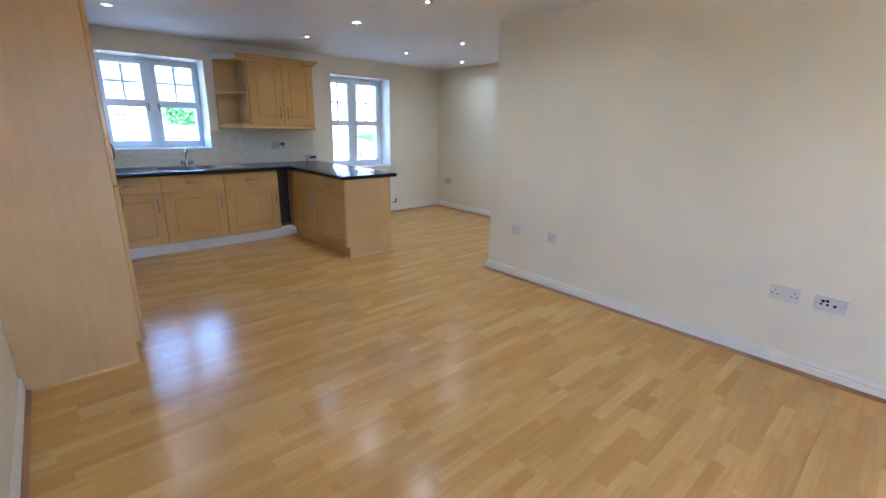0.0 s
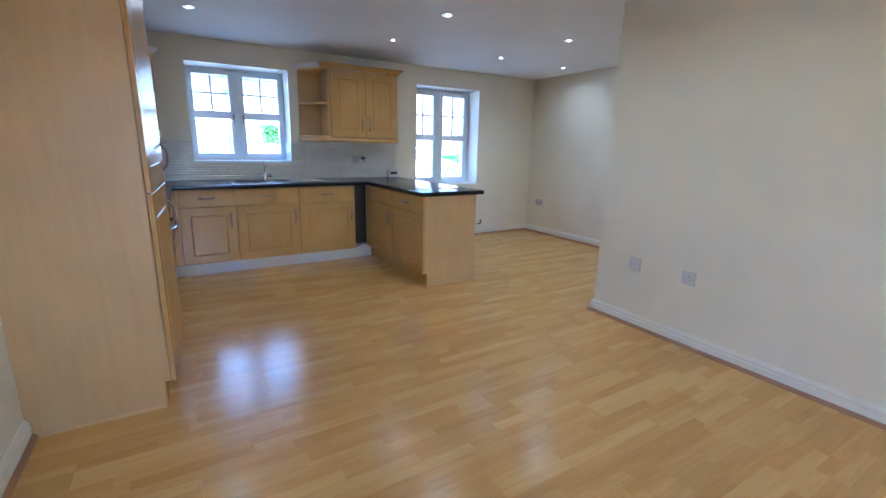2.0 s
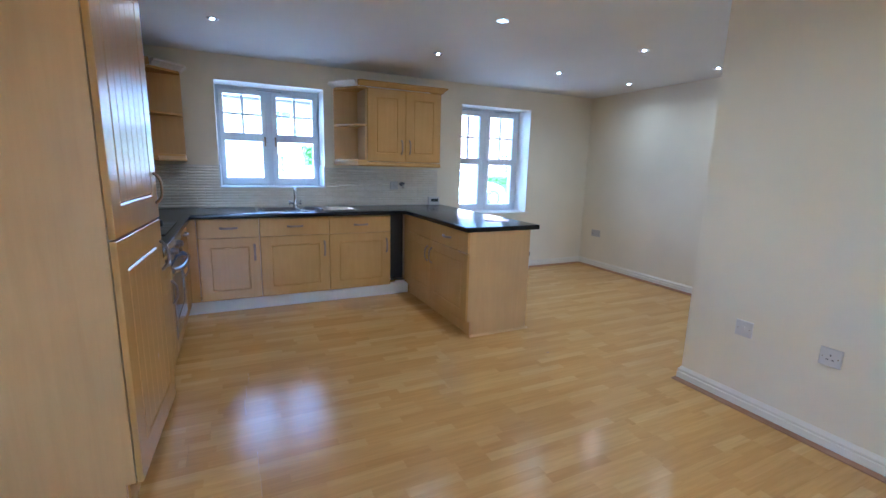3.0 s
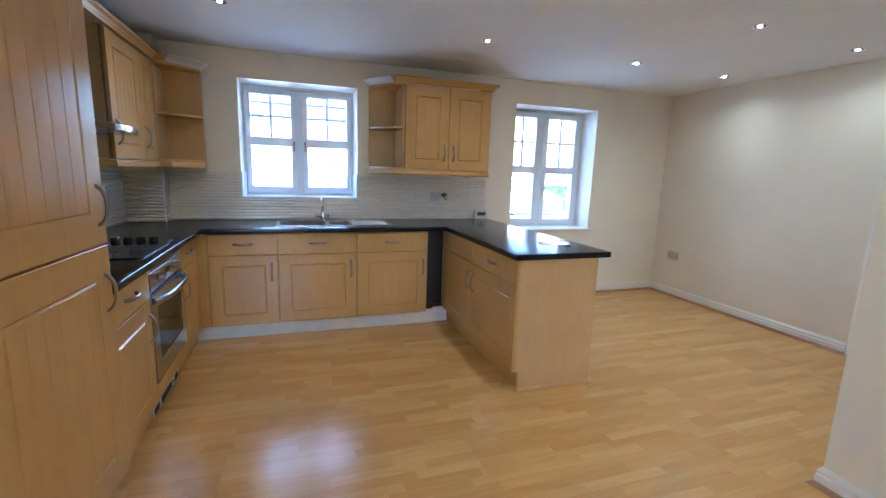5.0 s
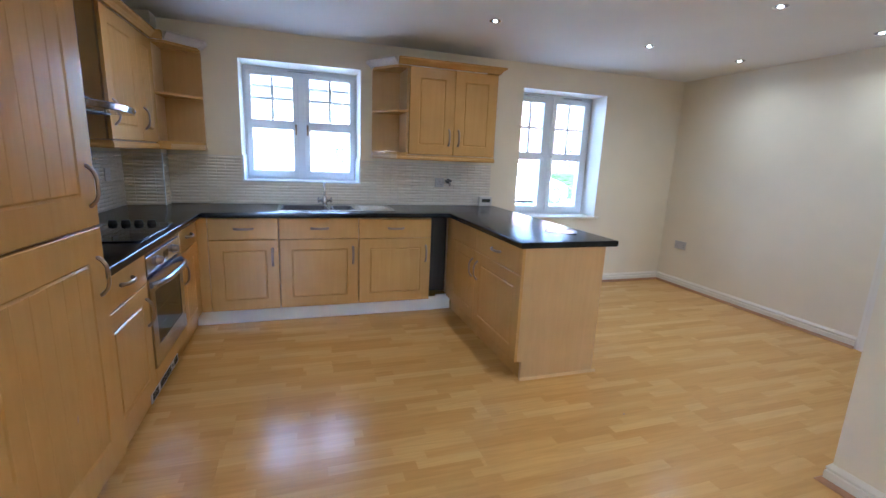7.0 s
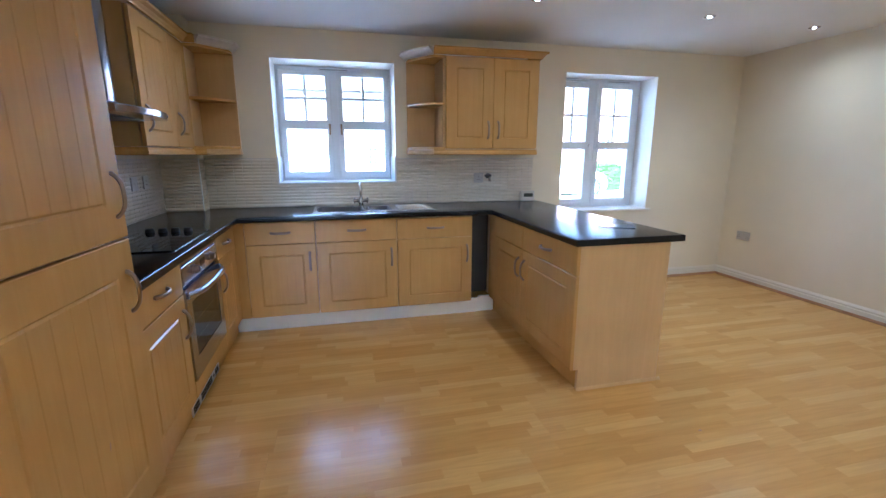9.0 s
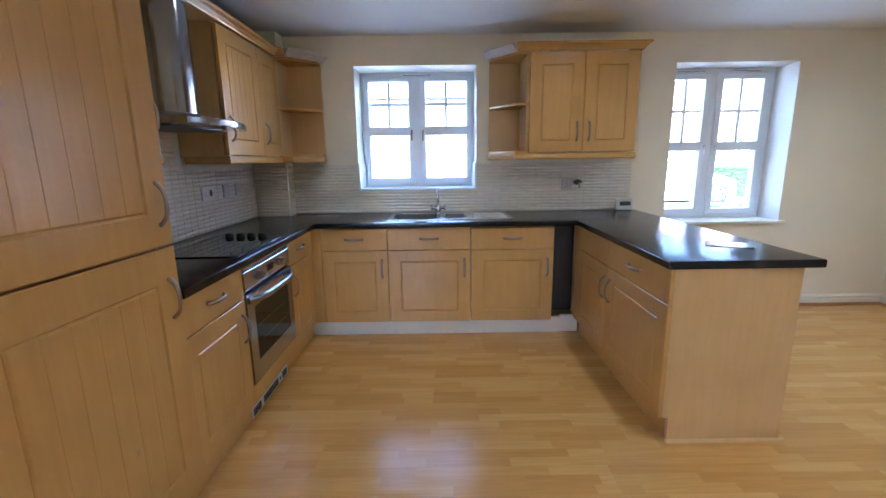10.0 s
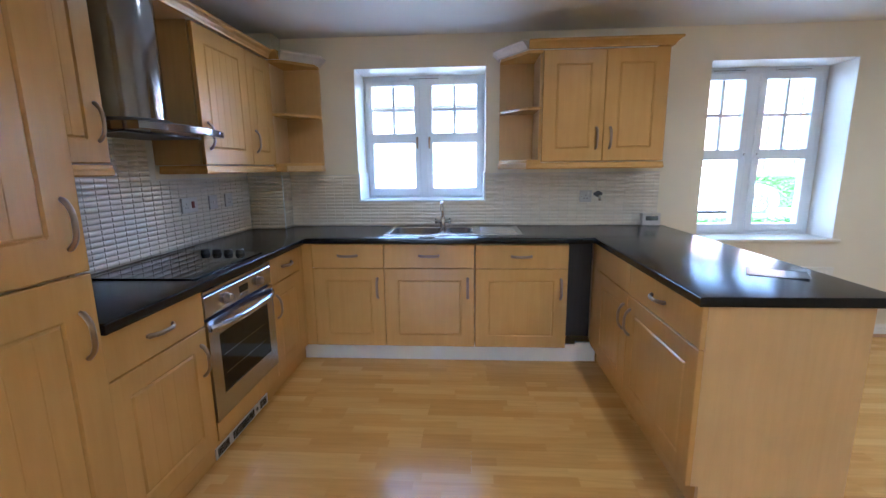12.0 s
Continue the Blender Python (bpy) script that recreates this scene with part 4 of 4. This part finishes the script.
part_wall = facing("-x", 0, PX)
t, p = plate(part_wall, 2.866, 0.466, 0.088, 0.088, "blank white square wall plate above the skirting", "wall plate")
rocker(t, p, 2.866, 0.470)
t, p = plate(part_wall, 2.470, 0.462, 0.088, 0.088, "white single socket plate with small dark holes", "socket")
holes(t, p, 2.470, 0.462)
t, p = plate(part_wall, 0.825, 0.458, 0.148, 0.088, "white double power socket on cream wall", "socket")
for du in (-0.046, 0.046):
    holes(t, p, 0.825 + du, 0.462)
for du in (-0.010, 0.010):
    rocker(t, p, 0.825 + du, 0.476)
t, p = plate(part_wall, 0.614, 0.458, 0.148, 0.088, "white media outlet plate with round aerial holes", "media socket")
for du, dv, r in ((0.034, 0.014, 0.008), (0.016, 0.018, 0.008), (0.040, -0.004, 0.006), (0.012, -0.004, 0.007), (-0.020, -0.004, 0.008)):
    part("aerial_hole", turned(p(0.614 + du, 0.0085, 0.458 + dv), [(0.002, 0.0), (0.002, r), (-0.002, r + 0.001)], "x", 14), VOID, t)
lo, hi = Vector(p(0.614 - 0.052, 0.0085, 0.452)), Vector(p(0.614 - 0.040, 0.0102, 0.462))
part("phone_jack", box(*sorted((lo.x, hi.x)), *sorted((lo.y, hi.y)), lo.z, hi.z), GREYPLATE, t)
t, p = plate(facing("-x", 0, EX), 5.926, 0.470, 0.148, 0.088, "white double power socket near the room corner", "socket", GREYPLATE)
for du in (-0.046, 0.046):
    holes(t, p, 5.926 + du, 0.466)
north = facing("-y", 0, NY)
t, p = plate(north, 2.598, 1.092, 0.088, 0.088, "grey single socket on the tiled splashback", "socket", GREYPLATE, 0.008)
holes(t, p, 2.598, 1.088)
rocker(t, p, 2.618, 1.116)
valve = thing("wall_valve", (2.69, NY, 1.09), "small grey metal valve on the tiled splashback", "valve")
part("flange", turned((2.690, NY - 0.008, 1.108), [(0, 0.024), (-0.006, 0.022), (-0.010, 0.012)], "y", 16), DARKMETAL, valve)
smooth(part("body", tube([(2.650, NY - 0.034, 1.110), (2.675, NY - 0.036, 1.110), (2.712, NY - 0.036, 1.112)], [0.010, 0.014, 0.011], 10), DARKMETAL, valve))
part("stem", tube([(2.690, NY - 0.008, 1.108), (2.690, NY - 0.036, 1.108)], 0.010, 10), DARKMETAL, valve)
smooth(part("spout", tube([(2.694, NY - 0.036, 1.108), (2.694, NY - 0.042, 1.080), (2.696, NY - 0.048, 1.060)], [0.010, 0.009, 0.011], 10), CHROME, valve))
west = facing("+x", 0, WX)
for k, y in enumerate((5.325, 5.565, 5.748)):
    w = 0.148 if k == 0 else 0.088
    t, p = plate(west, y, 1.115, w, 0.088, ("white cooker switch plate with a dark red rocker", "grey fused switch plate on tiles", "grey single socket plate on tiles")[k],
                 "switch" if k < 2 else "socket", PLASTIC if k == 0 else GREYPLATE, 0.008)
    if k == 0:
        lo, hi = Vector(p(y + 0.012, 0.008, 1.096)), Vector(p(y + 0.036, 0.014, 1.136))
        part("rocker", box(lo.x, hi.x, lo.y, hi.y, lo.z, hi.z, 0.002), REDROCKER, t, "dark red rocker switch")
        holes(t, p, y - 0.035, 1.112)
    elif k == 1:
        rocker(t, p, y, 1.115)
    else:
        holes(t, p, y, 1.112)
meter = thing("energy_monitor", (3.076, 6.17, WT), "small white monitor with a grey display", "monitor")
part("case", box(3.008, 3.146, 6.150, 6.186, WT + 0.0005, WT + 0.094, 0.007, 3), PLASTIC, meter)
part("display", box(3.036, 3.128, 6.1485, 6.1502, WT + 0.038, WT + 0.072, 0.0006), LCD, meter, "grey liquid crystal display")
for k in range(2):
    part("digit_bar", box(3.046 + 0.03 * k, 3.060 + 0.03 * k, 6.1478, 6.1486, WT + 0.046, WT + 0.064), BLACK, meter)
rad = thing("radiator", (3.98, NY, 0.14), "white steel panel radiator under the window", "radiator")
RX0, RX1, RZ0, RZ1, RY = 3.52, 4.420, 0.140, 0.556, NY - 0.062
ridges = [(RX0, 0.0)]
n = 22
for k in range(n):
    a = RX0 + 0.03 + (RX1 - RX0 - 0.06) * k / n
    w = (RX1 - RX0 - 0.06) / n
    ridges += [(a + w * 0.10, 0.0), (a + w * 0.25, -0.010), (a + w * 0.75, -0.010), (a + w * 0.90, 0.0)]
ridges.append((RX1, 0.0))
rings = []
for z, k in ((RZ0, 0.0), (RZ0 + 0.03, 0.0), (RZ0 + 0.045, 1.0), (RZ1 - 0.045, 1.0), (RZ1 - 0.03, 0.0), (RZ1 - 0.012, 0.0)):
    rings.append([(x, RY + d * k, z) for x, d in ridges] + [(RX1, RY + 0.012, z), (RX0, RY + 0.012, z)])
smooth(part("panel", loft(rings), GLOSS, rad, "ribbed white panel"), 30)
part("top_rail", box(RX0, RX1, RY - 0.004, RY + 0.016, RZ1 - 0.011, RZ1, 0.003), GLOSS, rad)
for x in (RX0 + 0.12, RX1 - 0.12):
    part("bracket", box(x, x + 0.03, RY + 0.0125, NY - 0.0005, RZ0 + 0.04, RZ1 - 0.03), GLOSS, rad)
smooth(part("valve", tube([(RX1 - 0.002, RY + 0.006, 0.165), (4.470, NY - 0.045, 0.165), (4.497, NY - 0.040, 0.168), (4.503, NY - 0.038, 0.180), (4.503, NY - 0.038, 0.222)], [0.009, 0.010, 0.011, 0.013, 0.012], 10, up=(0, 1, 0)), DARKMETAL, rad, "dark valve at the radiator's end"))
part("pipe", tube([(4.503, NY - 0.038, 0.168), (4.503, NY - 0.038, 0.0)], 0.0075, 10, up=(0, 1, 0)), GLOSS, rad, "white feed pipe")

paper = thing("leaflet", (2.98, 4.64, WT), "glossy pale leaflet lying on the black worktop", "paper")
bm, q = bmesh.new(), []
a, u, w = Vector((2.850, 4.628)), Vector((0.186, -0.090)), Vector((0.075, 0.128))
for i in range(9):
    for j in range(6):
        at = a + u * i / 8 + w * j / 5
        lift = 0.0025 + 0.004 * (i / 8) ** 3 * (1 - j / 8) + 0.0015 * math.sin(i * 0.9)
        q.append(bm.verts.new((at.x, at.y, WT + lift)))
for i in range(8):
    for j in range(5):
        bm.faces.new([q[i * 6 + j], q[i * 6 + j + 1], q[i * 6 + j + 7], q[i * 6 + j + 6]])
bmesh.ops.solidify(bm, geom=bm.faces, thickness=0.0012)
smooth(part("sheet", bm, FILM, paper))
chip = thing("floor_chip", (2.95, 3.85, 0), "tiny dark crumb on the laminate floor", "crumb")
bm = bmesh.new()
bmesh.ops.create_icosphere(bm, subdivisions=1, radius=0.006, matrix=Matrix.Translation((2.97, 3.86, 0.002)) @ Matrix.Diagonal((1.8, 1, 0.4, 1)))
part("crumb", bm, BEAD, chip)

# ---- outside ----
GZ = -0.20
tagged(link("ground", box(-150, 150, NY + 0.39, 300, GZ - 0.3, GZ), ASPHALT), "grey sunlit paving and road", "ground", kind="structure")


def leafy(name, x0, x1, y0, y1, z0, z1, count, size, seed, label, category):
    """A hedge or shrub out of many small tilted leaves over a filled-in core."""
    rng = random.Random(seed)
    root = tagged(new(name), label, category, kind="stuff")
    bm = bmesh.new()
    for _ in range(count):
        face = rng.random()
        x, y, z = rng.uniform(x0, x1), rng.uniform(y0, y1), rng.uniform(z0, z1)
        if face < 0.45:
            y = y0 + abs(rng.gauss(0, 0.07))
        elif face < 0.8:
            z = z1 - abs(rng.gauss(0, 0.08)) + 0.10 * noise.noise(Vector((x * 1.3, y * 1.3, seed)))
        c = Vector((x, y, z))
        d = Vector((rng.gauss(0, 1), rng.gauss(0, 1), rng.gauss(0, 1))).normalized()
        e = d.orthogonal().normalized()
        s = size * rng.uniform(0.6, 1.3)
        bm.faces.new([bm.verts.new(c + d * s), bm.verts.new(c + e * s * 0.5), bm.verts.new(c - d * s), bm.verts.new(c - e * s * 0.5)])
    part("foliage", bm, LEAF, root)["kind"] = "stuff"
    part("inner_growth", box(x0 + 0.06, x1 - 0.06, y0 + 0.06, y1 - 0.06, z0, z1 - 0.10, 0.05), LEAF, root)["kind"] = "stuff"
    return root


leafy("hedge", 10.8, 15.5, 18.6, 19.8, GZ, 0.92, 16000, 0.050, 3, "clipped green hedge behind the parked car", "hedge")
leafy("low_planting", 6.9, 12.6, 14.2, 14.8, GZ, 0.02, 2500, 0.06, 5, "low green planting in front of the car", "shrubs")
leafy("shrub", 2.70, 4.9, 13.24, 14.2, 1.10, 1.72, 2600, 0.07, 8, "leafy green shrub above a pale garden wall", "shrub")
gw = thing("garden_wall", (3.4, 13.5, GZ), "pale rendered garden wall below a shrub", "garden wall")
part("wall", box(2.45, 6.5, 13.0, 13.22, GZ, 1.18), RENDERED, gw)
part("coping", box(2.42, 6.53, 12.96, 13.26, 1.18, 1.25, 0.01), RENDERED, gw)


def house(x0, x1, y0, depth, eaves, windows, wall_material, label, pipes=()):
    h = thing("house", ((x0 + x1) / 2, y0, GZ), label, "house", "houses opposite")
    xs = sorted({x0, x1, *[w[0] for w in windows], *[w[1] for w in windows]})
    zs = sorted({GZ, eaves, *[w[2] for w in windows], *[w[3] for w in windows]})
    part("wall", cells(xs, zs, lambda x, z: any(a < x < b and c < z < d for a, b, c, d in windows), y0, y0 + 0.3, lambda u, v, w: (u, w, v)), wall_material, h)
    part("back_wall", box(x0, x1, y0 + depth, y0 + depth + 0.3, GZ, eaves), wall_material, h)
    for x in (x0, x1 - 0.3):
        part("side_wall", box(x, x + 0.3, y0 + 0.3, y0 + depth, GZ, eaves), wall_material, h)
    ridge = eaves + depth * 0.38
    bm = bmesh.new()
    loft([[(x, y0 - 0.35, eaves - 0.1), (x, y0 - 0.35, eaves), (x, y0 + depth / 2, ridge), (x, y0 + depth + 0.6, eaves), (x, y0 + depth + 0.6, eaves - 0.1)] for x in (x0 - 0.3, x1 + 0.3)], bm=bm)
    part("roof", bm, SLATE, h)
    part("gutter", tube([(x0 - 0.3, y0 - 0.40, eaves - 0.06), (x1 + 0.3, y0 - 0.40, eaves - 0.06)], 0.06, 8), BLACK, h)
    for a, b, c, d in windows:
        fr = part("window", cells([a, a + 0.06, (a + b) / 2 - 0.03, (a + b) / 2 + 0.03, b - 0.06, b], [c, c + 0.06, d - 0.06, d],
                                  lambda x, z: c + 0.06 < z < d - 0.06 and (a + 0.06 < x < (a + b) / 2 - 0.03 or (a + b) / 2 + 0.03 < x < b - 0.06), y0 + 0.10, y0 + 0.17,
                                  lambda u, v, w: (u, w, v)), UPVC, h)
        for g0, g1 in ((a + 0.06, (a + b) / 2 - 0.03), ((a + b) / 2 + 0.03, b - 0.06)):
            part("pane", box(g0, g1, y0 + 0.13, y0 + 0.14, c + 0.06, d - 0.06), HOUSEGLASS, fr)
        part("window_sill", box(a - 0.08, b + 0.08, y0 - 0.05, y0 + 0.10, c - 0.07, c, 0.01), RENDERED, fr)
    for x in pipes:
        part("downpipe", tube([(x, y0 - 0.38, eaves - 0.08), (x, y0 - 0.30, eaves - 0.25), (x, y0 - 0.09, eaves - 0.6), (x, y0 - 0.08, GZ)], 0.045, 8), BLACK, h)
    return h


house(14.8, 27.0, 26.0, 8.0, 7.3, [(16.9, 17.6, 0.95, 2.25), (20.0, 21.2, 1.0, 2.3), (18.6, 19.4, 3.4, 4.6), (20.6, 21.6, 3.4, 4.6), (18.6, 19.4, 5.7, 6.8), (20.6, 21.6, 5.7, 6.8)], BRICKS, "red brick house with white windows and black downpipes", (16.45, 17.91))
house(-9.0, 9.5, 30.0, 8.0, 5.0, [(3.3, 3.95, 0.65, 1.75), (-1.5, -0.3, 0.9, 2.2), (6.2, 7.4, 0.9, 2.2), (-1.5, -0.3, 3.3, 4.4), (3.2, 4.4, 3.3, 4.4), (6.2, 7.4, 3.3, 4.4)], RENDERED,
      "pale rendered house across the street", (8.6,))

# ---- white car, side on, its front to the east ----
car = thing("car", (9.3, 17.6, GZ), "white hatchback car parked side on", "car")
CX, CY0, CY1 = 7.35, 16.75, 18.45
side = [(0.0, 0.42), (0.05, 0.75), (0.18, 0.98), (0.55, 1.36), (0.95, 1.45), (1.75, 1.46), (2.15, 1.38), (2.75, 1.02), (3.35, 0.90), (3.72, 0.78), (3.88, 0.58), (3.90, 0.30), (3.75, 0.11), (0.12, 0.11)]


def car_ring(y, inset, tuck):
    out = []
    for x, z in side:
        k = max(0.0, (z - 0.92) / 0.54)
        out.append((CX + x + (inset if x < 1.9 else -inset), y + tuck * k, GZ + z - (inset * 0.5 if z > 0.6 else 0)))
    return out


bm = loft([car_ring(CY0 + 0.0, 0.09, 0.22), car_ring(CY0 + 0.10, 0.02, 0.16), car_ring(CY0 + 0.30, 0.0, 0.05), car_ring(CY1 - 0.30, 0.0, -0.05), car_ring(CY1 - 0.10, 0.02, -0.16), car_ring(CY1, 0.09, -0.22)])
smooth(part("body", bm, CARPAINT, car), 35)


def car_pane(pts, name):
    """Side glass set just proud of the leaning side."""
    bm = bmesh.new()
    vs = []
    for off in (0.0, -0.012):
        vs.append([bm.verts.new((CX + x, CY0 - 0.004 + off + 0.22 * max(0.0, (z - 0.92) / 0.54), GZ + z)) for x, z in pts])
    n = len(pts)
    bm.faces.new(vs[0])
    bm.faces.new(vs[1])
    for i in range(n):
        bm.faces.new([vs[0][i], vs[0][(i + 1) % n], vs[1][(i + 1) % n], vs[1][i]])
    return part(name, bm, CARGLASS, car, "dark side window")


car_pane([(0.62, 1.02), (1.45, 1.00), (1.45, 1.36), (0.98, 1.37), (0.70, 1.26)], "side_window")
car_pane([(1.52, 1.00), (2.60, 0.99), (2.10, 1.31), (1.52, 1.36)], "side_window")
for wx in (CX + 0.72, CX + 3.22):
    for wy, s in ((CY0 - 0.006, -1), (CY1 + 0.006, 1)):
        arch_ring = part("wheel_arch", turned((wx, wy - s * 0.05, GZ + 0.31), [(0, 0.0), (0, 0.355), (s * 0.052, 0.352), (s * 0.052, 0.0)], "y", 28), BLACK, car)
        wheel = part("wheel", turned((wx, wy - s * 0.14, GZ + 0.31), [(0, 0.0), (0, 0.25), (s * 0.02, 0.305), (s * 0.17, 0.305), (s * 0.19, 0.25), (s * 0.19, 0.215), (s * 0.17, 0.20), (s * 0.17, 0.0)], "y", 28), RUBBER, car)
        hubbm = turned((wx, wy + s * 0.025, GZ + 0.31), [(0, 0.212), (s * 0.014, 0.205), (s * 0.010, 0.19), (s * 0.010, 0.0)], "y", 24)
        rim = part("rim", hubbm, ALLOY, wheel)
        for k in range(5):
            a = 2 * math.pi * k / 5
            part("rim_hole", turned((wx + 0.125 * math.cos(a), wy + s * 0.036, GZ + 0.31 + 0.125 * math.sin(a)), [(0, 0.045), (s * 0.003, 0.044), (s * 0.003, 0.0)], "y", 10), BLACK, wheel)
part("door_handle", box(CX + 1.55, CX + 1.75, CY0 - 0.03, CY0 + 0.02, GZ + 0.86, GZ + 0.90, 0.01), CARPAINT, car)
part("mirror", box(CX + 2.42, CX + 2.62, CY0 - 0.18, CY0 + 0.06, GZ + 0.95, GZ + 1.09, 0.03), CARPAINT, car)

# ---- splashback tiles ----
TW, TH, TJ = 0.0670, 0.0236, 0.0024
back_n = tagged(link("splashback", cells([0.312, W1[0], W1[1], 3.135], [WT + 0.001, W1[2], TILE_TOP], in_window, NY - 0.0035, NY - 0.0005, lambda u, v, w: (u, w, v)), GROUT),
                "small white glazed brick tiles on the window wall", "splashback", kind="structure")
back_w = tagged(link("splashback", cells([3.995, 4.474, 5.086, 6.052], [WT + 0.001, TILE_TOP, 1.476], lambda u, v: v > TILE_TOP and not 4.474 < u < 5.086, WX + 0.0005, WX + 0.0035, lambda u, v, w: (w, u, v)), GROUT), "small white glazed brick tiles behind the hob", "splashback", kind="structure")
back_b = tagged(link("splashback", prism([(WX + 0.0035, 6.052), (WX + 0.0035, 6.0485), (0.3155, 6.0485), (0.3155, NY - 0.004), (0.312, NY - 0.004), (0.312, 6.052)], WT + 0.001, TILE_TOP), GROUT),
                "small white glazed brick tiles round the boxed corner", "splashback", kind="structure")


def tile_bm(bm, place, u0, u1, v0, v1):
    """One pillowed tile; place(u, out, v)."""
    e = min(0.0025, (v1 - v0) / 4, (u1 - u0) / 4)
    us = (u0, u0 + 0.0008, u1 - 0.0008, u1)
    vs = (v0, v0 + e, v0 * 0.75 + v1 * 0.25, (v0 + v1) / 2, v0 * 0.25 + v1 * 0.75, v1 - e, v1)
    rise = (0.0, 0.0028, 0.0042, 0.0047, 0.0042, 0.0028, 0.0)
    out = lambda i, j: rise[j] if 0 < i < 3 else max(0.0, rise[j] - 0.0025)
    grid = [[bm.verts.new(place(u, out(i, j), v)) for j, v in enumerate(vs)] for i, u in enumerate(us)]
    for i in range(3):
        for j in range(6):
            bm.faces.new([grid[i][j], grid[i + 1][j], grid[i + 1][j + 1], grid[i][j + 1]]).smooth = True
    for i in (1, 2):
        for j in range(6):
            bm.edges.get((grid[i][j], grid[i][j + 1])).smooth = False


def tile_rows(top=TILE_TOP):
    z = WT + 0.003
    while z + 0.008 < top:
        yield z, min(z + TH, top)
        z += TH + TJ


def tile_cols(a, b):
    u = a
    while u + 0.008 < b:
        yield u, min(u + TW, b)
        u += TW + 0.0024


joined = bmesh.new()
on_north = lambda u, w, v: (u, NY - 0.0034 - w, v)
for v0, v1 in tile_rows():
    for u0, u1 in tile_cols(0.318, 3.133):
        a, b, c, d = W1
        if u1 > a - 0.002 and u0 < b + 0.002 and v1 > c - 0.006:
            if u0 < a - 0.012:
                u1 = a - 0.004
            elif u1 > b + 0.012:
                u0 = b + 0.004
            else:
                continue
        tile_bm(joined, on_north, u0, u1, v0, v1)
part("tiles", joined, TILE, back_n)["kind"] = "stuff"
joined = bmesh.new()
on_box = lambda u, w, v: (u, 6.0484 - w, v)
on_box_side = lambda u, w, v: (0.3156 + w, u, v)
for v0, v1 in tile_rows():
    for u0, u1 in tile_cols(WX + 0.010, 0.3145):
        tile_bm(joined, on_box, u0, u1, v0, v1)
    for u0, u1 in tile_cols(6.0495, NY - 0.010):
        tile_bm(joined, on_box_side, u0, u1, v0, v1)
part("tiles", joined, TILE, back_b)["kind"] = "stuff"
part("corner_trim", tube([(0.3175, 6.0465, WT + 0.001), (0.3175, 6.0465, TILE_TOP)], 0.005, 8), UPVC, back_b)
joined, single, count = bmesh.new(), None, 0
on_west = lambda u, w, v: (WX + 0.0034 + w, u, v)
for v0, v1 in tile_rows(1.474):
    for u0, u1 in tile_cols(3.998, 6.044):
        if v1 > TILE_TOP + 0.004 and (u0 < 4.48 or u1 > 5.08):
            continue
        whole = abs(u1 - u0 - TW) < 1e-6 and abs(v1 - v0 - TH) < 1e-6
        if whole and 4.10 < u0 < 5.20 and v0 < TILE_TOP and count < 290:
            if single is None:
                bm = bmesh.new()
                tile_bm(bm, lambda u, w, v: (w, u, v), 0, TW, 0, TH)
                bmesh.ops.recalc_face_normals(bm, faces=bm.faces)
                single = bpy.data.meshes.new("tile")
                bm.to_mesh(single)
                bm.free()
                single.materials.append(TILE)
            ob = new("tile", single)
            ob.location, ob.parent = (WX + 0.0034, u0, v0), back_w
            count += 1
        else:
            tile_bm(joined, on_west, u0, u1, v0, v1)
part("tiles", joined, TILE, back_w)["kind"] = "stuff"

# ---- laminate boards ----
BW, BL = 0.168, 1.285
rng = random.Random(11)


def board_mesh(length, width, seed):
    """A board with three rows of printed strips, each an island of its own, over a dark-edged core."""
    r = random.Random(seed)
    bm = bmesh.new()
    e = 0.0004
    for k in range(3):
        y0, y1 = k * BW / 3, min((k + 1) * BW / 3, width)
        if y1 - y0 < 0.01:
            continue
        x = -r.uniform(0.0, 0.34)
        while x < length:
            n = x + r.uniform(0.30, 0.62)
            a, b = max(x, 0) + (e if x <= 0 else 0), min(n, length) - (e if n >= length else 0)
            if b - a > 0.004:
                lo, hi = y0 + (e if k == 0 else 0), y1 - (e if k == 2 or y1 == width else 0)
                bm.faces.new([bm.verts.new((p, q, 0.0)) for p, q in ((a, lo), (b, lo), (b, hi), (a, hi))])
            x = n
    box(0.0003, length - 0.0003, 0.0003, width - 0.0003, -0.008, -0.0007, bm=bm)
    bmesh.ops.recalc_face_normals(bm, faces=bm.faces)
    for f in bm.faces:
        if abs(f.normal.z) > 0.9 and f.calc_center_median().z > -0.0001 and f.normal.z < 0:
            f.normal_flip()
    me = bpy.data.meshes.new("plank")
    bm.to_mesh(me)
    bm.free()
    me.materials.append(FLOOR)
    return me


shared = [board_mesh(BL, BW, 40 + k) for k in range(8)]
y, row = SY, 0
while y < NY:
    x_end = EX if y + BW > PY else PX
    width = min(BW, NY - y)
    x = WX - rng.uniform(0.1, BL - 0.15)
    while x < x_end:
        a, b = max(x, WX), min(x + BL, x_end)
        if b - a > 0.02:
            full = abs(b - a - BL) < 1e-6 and width == BW
            ob = new("plank", shared[rng.randrange(8)] if full else board_mesh(b - a, width, row * 31 + int(x * 97)))
            ob.location, ob.parent = (a, y, 0), floor
            ob.rotation_euler = (radians(rng.uniform(-0.16, 0.16)), radians(rng.uniform(-0.02, 0.02)), 0)
        x += BL
    y += BW
    row += 1
